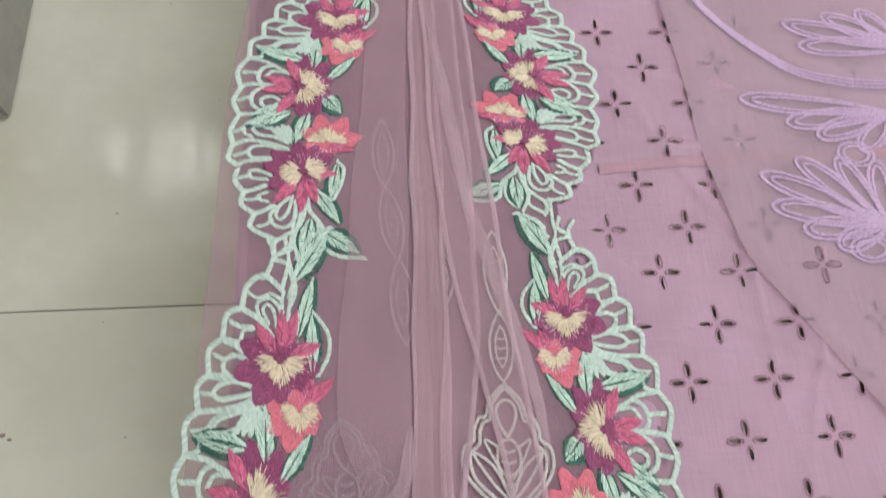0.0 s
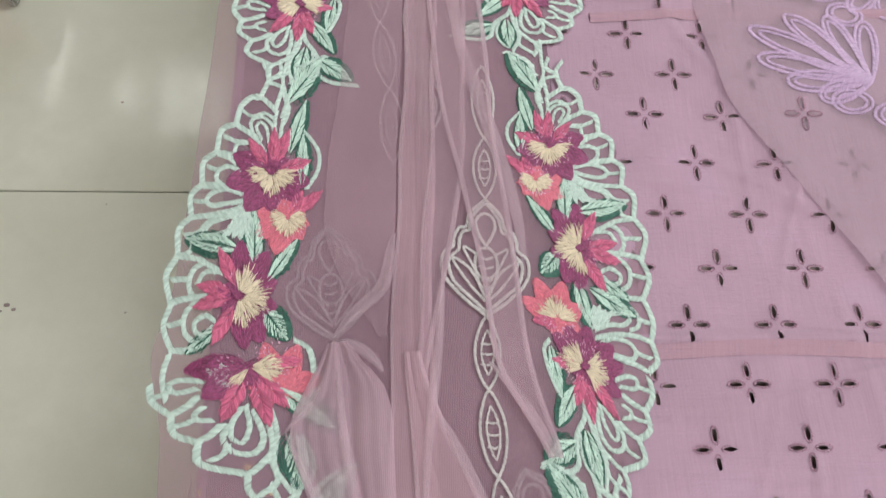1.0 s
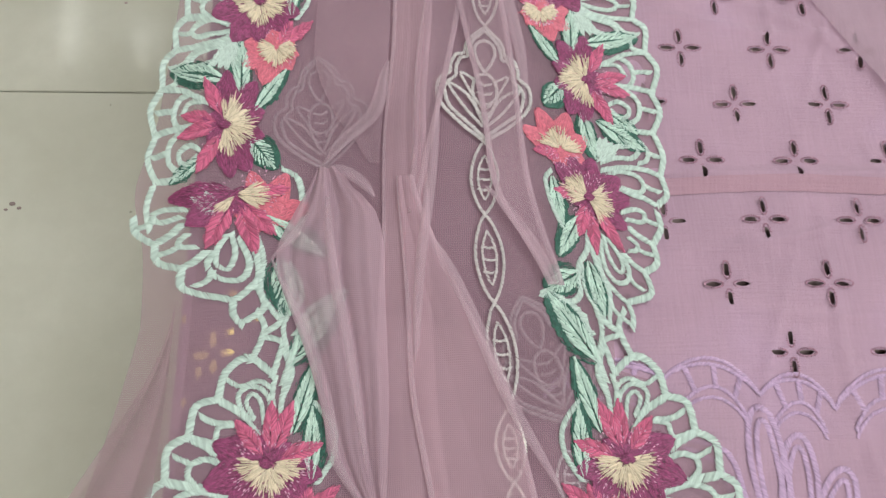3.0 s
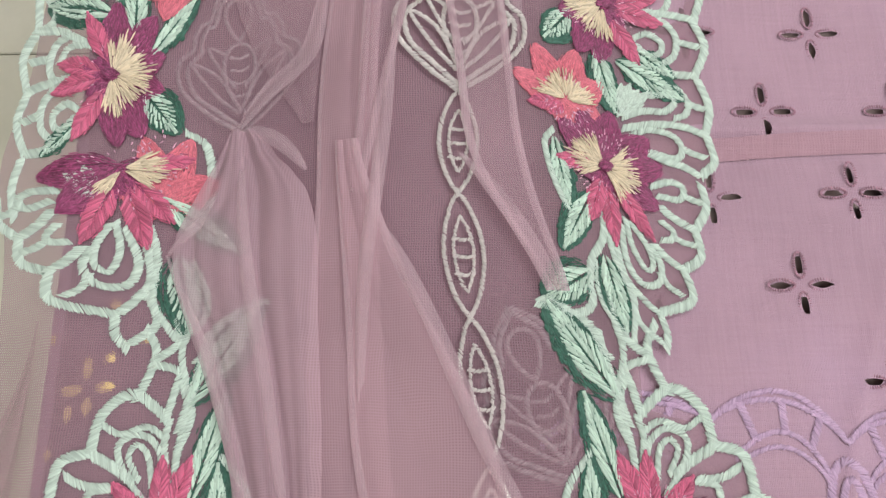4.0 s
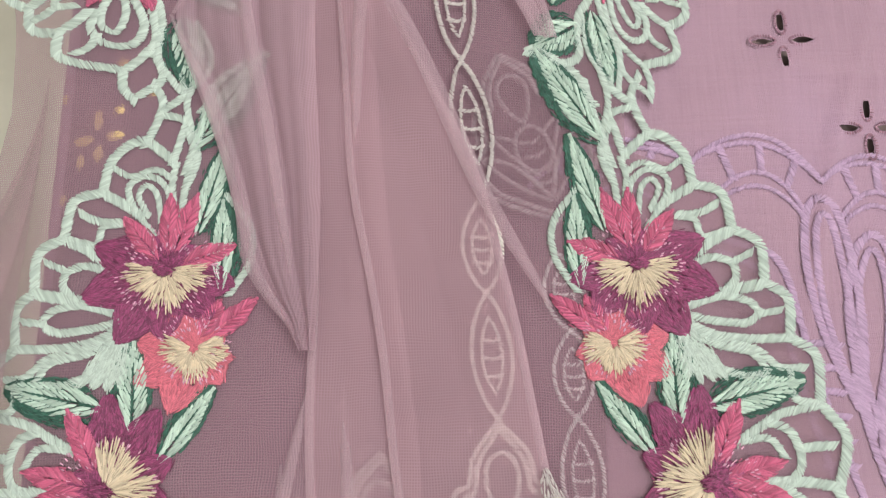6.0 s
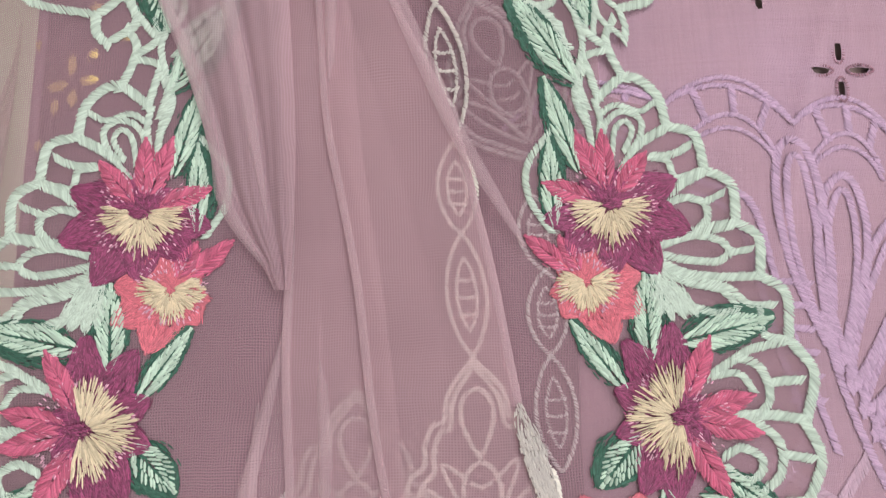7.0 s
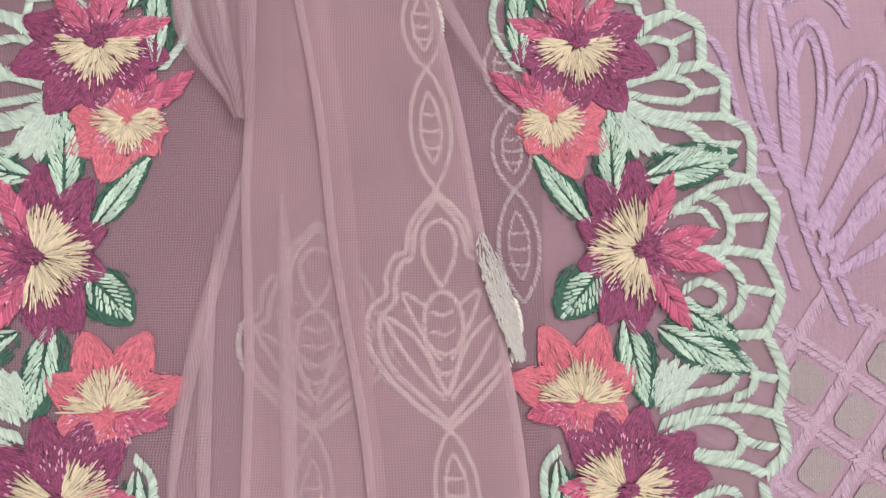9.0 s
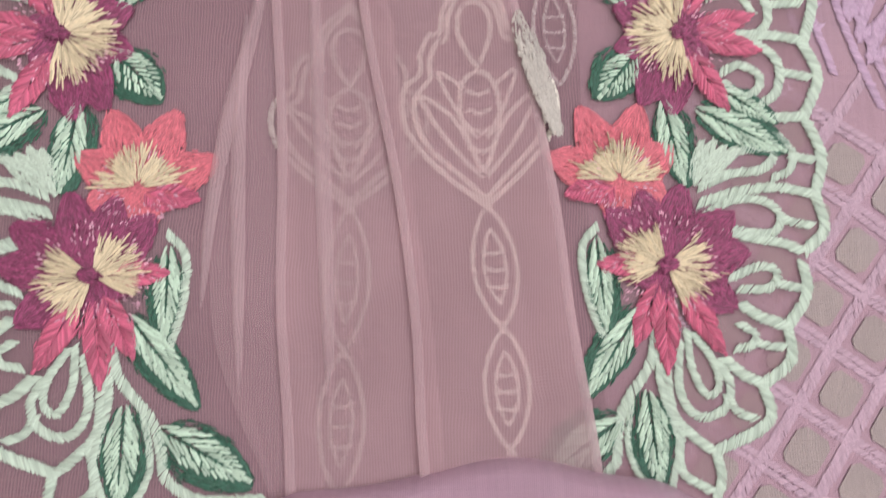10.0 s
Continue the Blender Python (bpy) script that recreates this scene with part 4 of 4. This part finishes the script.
def crease(points, wide, lift, taper=True):
    """A narrow pinched crease where the net lies double, along a line of a few points; its bright line is put into a
    paler colour.
    """
    line = resample(curve(points), 0.002)
    t = np.gradient(line, axis=0)
    side = np.c_[-t[:, 1], t[:, 0]] / np.maximum(np.hypot(t[:, 0], t[:, 1]), 1e-9)[:, None]

    def shape(u, v):
        k = np.rint(v * (len(line) - 1)).astype(int)
        w = wide * (np.sin(np.pi * np.clip(v, 0.02, 0.98)) ** 0.5 if taper else 1.0)
        x, y = line[k, 0] + side[k, 0] * (u - 0.15) * w * 1.5, line[k, 1] + side[k, 1] * (u - 0.15) * w * 1.5
        return x, y, net_height(x, y) + lift + 0.0008 * np.sin(np.pi * np.clip(u * 1.4, 0, 1)) - 0.003 * (1 - np.clip(6 * np.minimum(v, 1 - v), 0, 1))

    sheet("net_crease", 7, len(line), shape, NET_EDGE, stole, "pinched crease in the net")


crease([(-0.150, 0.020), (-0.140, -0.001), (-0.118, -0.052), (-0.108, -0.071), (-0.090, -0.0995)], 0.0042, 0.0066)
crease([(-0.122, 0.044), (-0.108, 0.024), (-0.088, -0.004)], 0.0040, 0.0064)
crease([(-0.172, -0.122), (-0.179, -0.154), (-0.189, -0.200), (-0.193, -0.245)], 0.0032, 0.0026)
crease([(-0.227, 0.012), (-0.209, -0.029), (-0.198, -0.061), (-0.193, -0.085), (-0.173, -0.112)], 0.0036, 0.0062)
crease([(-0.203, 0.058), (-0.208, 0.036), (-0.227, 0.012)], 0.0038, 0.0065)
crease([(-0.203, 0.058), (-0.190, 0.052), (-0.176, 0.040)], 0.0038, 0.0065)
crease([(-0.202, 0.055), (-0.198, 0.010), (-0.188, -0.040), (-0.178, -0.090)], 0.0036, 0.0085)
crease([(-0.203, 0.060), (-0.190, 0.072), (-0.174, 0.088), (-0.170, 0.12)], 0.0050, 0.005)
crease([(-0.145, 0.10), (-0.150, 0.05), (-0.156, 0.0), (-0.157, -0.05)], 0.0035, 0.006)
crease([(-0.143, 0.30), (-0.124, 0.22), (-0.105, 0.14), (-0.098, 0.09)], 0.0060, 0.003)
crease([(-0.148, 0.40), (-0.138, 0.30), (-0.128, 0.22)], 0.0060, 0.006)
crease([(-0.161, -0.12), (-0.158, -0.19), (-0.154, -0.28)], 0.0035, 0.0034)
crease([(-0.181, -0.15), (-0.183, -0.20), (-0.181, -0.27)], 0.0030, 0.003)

# the ivory lace trail that shows through the net
def eye_shape(st, a, b, wide, lift):
    a, b = np.array(a), np.array(b)
    cord(st, arc(a, b, wide), 0.0019, 0.0006, 0.0007, lift)
    cord(st, arc(a, b, -wide), 0.0019, 0.0006, 0.0007, lift)
    i, j = a + (b - a) * 0.2, a + (b - a) * 0.8
    cord(st, arc(i, j, wide * 0.5), 0.0014, 0.0006, 0.0006, lift)
    cord(st, arc(i, j, -wide * 0.5), 0.0014, 0.0006, 0.0006, lift)
    for q in (0.38, 0.52, 0.66):
        m = a + (b - a) * q
        cord(st, [m - (wide * 0.5, 0), m + (0, -0.0006), m + (wide * 0.5, 0)], 0.0015, 0.0006, 0.0006, lift)


def medallion(st, top, bottom, wide, lift):
    top, bottom = np.array(top), np.array(bottom)
    d = bottom - top
    n = np.array([-d[1], d[0]]) / np.hypot(*d)
    at = lambda s, q: top + d * s + n * wide * q
    for sign in (-1, 1):
        for k, e in ((1.0, 0.0), (0.84, 0.03)):
            cord(st, curve([at(1.0 - e, 0.0), at(0.88 - e, 0.46 * sign * k), at(0.74, 0.86 * sign * k), at(0.62, 1.02 * sign * k), at(0.50 + e, 0.98 * sign * k), at(0.44 + e, 0.76 * sign * k), at(0.36 + e, 0.74 * sign * k), at(0.28 + e, 0.62 * sign * k), at(0.26 + e, 0.46 * sign * k), at(0.14 + e, 0.36 * sign * k), at(0.01 + e, 0.0)]), 0.0024, 0.0006, 0.0007, lift)
        cord(st, curve([at(0.88, 0.04 * sign), at(0.74, 0.42 * sign), at(0.54, 0.78 * sign), at(0.62, 0.40 * sign), at(0.78, 0.10 * sign)]), 0.0020, 0.0006, 0.0006, lift)
        cord(st, curve([at(0.72, 0.08 * sign), at(0.58, 0.34 * sign), at(0.44, 0.52 * sign), at(0.50, 0.22 * sign)]), 0.0018, 0.0006, 0.0006, lift)
    cord(st, teardrop(at(0.42, 0), at(0.14, 0), 0.012), 0.0022, 0.0006, 0.0006, lift)
    cord(st, teardrop(at(0.86, 0), at(0.44, 0), 0.014), 0.0022, 0.0006, 0.0006, lift)
    for q in (0.52, 0.60, 0.68, 0.76):
        cord(st, [at(q, -0.16), at(q + 0.02, 0), at(q, 0.16)], 0.0018, 0.0006, 0.0006, lift)


def lace(points, kinds, lift, label="ivory corded lace trail", material=None):
    st = Stitches()
    for a, b, k in zip(points[:-1], points[1:], kinds):
        if k == "m":
            medallion(st, a, b, 0.024, lift)
        else:
            eye_shape(st, a, b, 0.0068, lift)
    st.build("lace_trail", material or LACE, stole, label)


lace([(-0.116, 0.236), (-0.117, 0.182), (-0.119, 0.140), (-0.1216, 0.069), (-0.1225, 0.030), (-0.119, -0.013), (-0.112, -0.058)], "eemeee", 0.0022)
lace([(-0.1135, -0.062), (-0.1115, -0.094), (-0.1085, -0.136), (-0.1050, -0.214), (-0.101, -0.252), (-0.100, -0.288), (-0.099, -0.33)], "eemeee", 0.0021, material=BRIGHT_LACE)
lace([(-0.086, -0.080), (-0.0828, -0.107), (-0.0820, -0.136), (-0.0800, -0.174)], "eee", -0.0006, material=FAINT_LACE)
lace([(-0.1476, -0.146), (-0.1475, -0.214), (-0.1495, -0.258), (-0.151, -0.30)], "mee", 0.0008, material=LACE)
lace([(-0.181, 0.322), (-0.180, 0.271), (-0.1735, 0.220), (-0.171, 0.166)], "eee", -0.0008, material=FAINT_LACE)
lace([(-0.155, 0.304), (-0.160, 0.250), (-0.147, 0.223), (-0.150, 0.186)], "eee", 0.0010, material=FAINT_LACE)
lace([(-0.209, 0.128), (-0.203, 0.060)], "m", -0.0006, material=GHOST_LACE)
lace([(-0.106, -0.008), (-0.084, -0.068)], "m", -0.0006, material=GHOST_LACE)
# one wing of the lace motif is folded out past the sheet's edge
st = Stitches()
satin(st, (-0.0945, -0.151), (-0.0820, -0.194), 0.0070, 2.0, 0.0064)
st.build("lace_wing", LACE, stole, "ivory lace wing folded over the net edge")

# ---------------- the organza panel on top of the fabric ----------------
panel = thing("organza_panel", "pale mauve sheer organza panel with lilac looped cord embroidery", "fabric")


def panel_edge(y):
    return np.interp(y, (-0.05, 0.085, 0.120, 0.165, 0.217, 0.288, 0.356, 0.423, 0.52), (0.17, 0.122, 0.103, 0.074, 0.044, 0.031, 0.028, 0.024, 0.02))


def panel_height(x, y):
    e = x - panel_edge(y)
    return 0.0042 + 0.0022 * np.exp(-((e / 0.012) ** 2)) + 0.0019 * ripple(x * 1.3, y * 1.5, 3.0) + 0.003 * np.exp(-(((e - 0.05) / 0.02) ** 2)) * smooth01((0.2 - y) / 0.1)


def panel_shape(u, v):
    y = 0.0 + 0.50 * v
    a = (panel_edge(y) + panel_edge(y - 0.012) + panel_edge(y + 0.012)) / 3
    x = a + (0.36 - a) * u
    z = panel_height(x, y)
    z = np.where(u < 0.03, z - 0.003 * (1 - u / 0.03), z)
    return x, y, z


sheet("sheer_cloth", 90, 130, panel_shape, ORGANZA, panel)


def spray(root, tips, wide=0.017):
    for tip in tips:
        st = Stitches()
        cord(st, teardrop(root, tip, wide), 0.0030)
        cord(st, teardrop(root, np.array(root) + (np.array(tip) - root) * 0.92, wide * 0.62), 0.0026)
        st.build("loop", LILAC, panel, "lilac corded loop", ground=panel_height)


spray((0.142, 0.232), [(0.066, 0.272), (0.092, 0.282), (0.120, 0.282), (0.148, 0.28), (0.068, 0.249), (0.085, 0.231), (0.105, 0.219)])
spray((0.172, 0.318), [(0.065, 0.331), (0.094, 0.311), (0.112, 0.299), (0.140, 0.288), (0.165, 0.283)])
spray((0.20, 0.372), [(0.112, 0.396), (0.143, 0.402), (0.170, 0.405), (0.120, 0.376)])
for k in (-0.003, 0.0, 0.003):
    st = Stitches()
    cord(st, curve([(0.048, 0.425 + k), (0.058, 0.408 + k), (0.084, 0.374 + k), (0.118, 0.352 + k), (0.175, 0.342 + k), (0.24, 0.36 + k)]), 0.0028)
    st.build("stem", LILAC, panel, ground=panel_height)
for cx, cy in ((0.125, 0.216), (0.15, 0.205), (0.135, 0.285)):
    st = Stitches()
    for q in (1.0, 0.7):
        cord(st, [(cx + 0.013 * q * math.cos(a), cy + 0.009 * q * math.sin(a)) for a in np.linspace(0, 2 * math.pi, 30)], 0.0026)
    st.build("ring", LILAC, panel, ground=panel_height)

# ---------------- the lilac roll in front ----------------
roll = thing("folded_dupatta", "folded lilac sheer cloth lying on the stole", "fabric")


def roll_shape(u, v):
    x = -0.20 + 0.20 * u
    front = -0.298 + 0.0085 * np.exp(-(((x + 0.102) / 0.028) ** 2)) - 0.012 * smooth01((-0.16 - x) / 0.03) - 0.012 * smooth01((x + 0.06) / 0.03)
    a = v * 2.4
    y = front - 0.012 + 0.012 * np.cos(a * 0.75) - np.maximum(v - 0.5, 0) * 0.25
    z = 0.004 + 0.009 * np.sin(np.minimum(a, 1.57)) + 0.0008 * np.sin(60 * x)
    return x, y, z


sheet("cloth", 80, 30, roll_shape, weave("lilac_sheer_cloth", (0.60, 0.39, 0.52), 0.0006, opacity=0.72, through_light=0.3, gaps=0.2), roll)
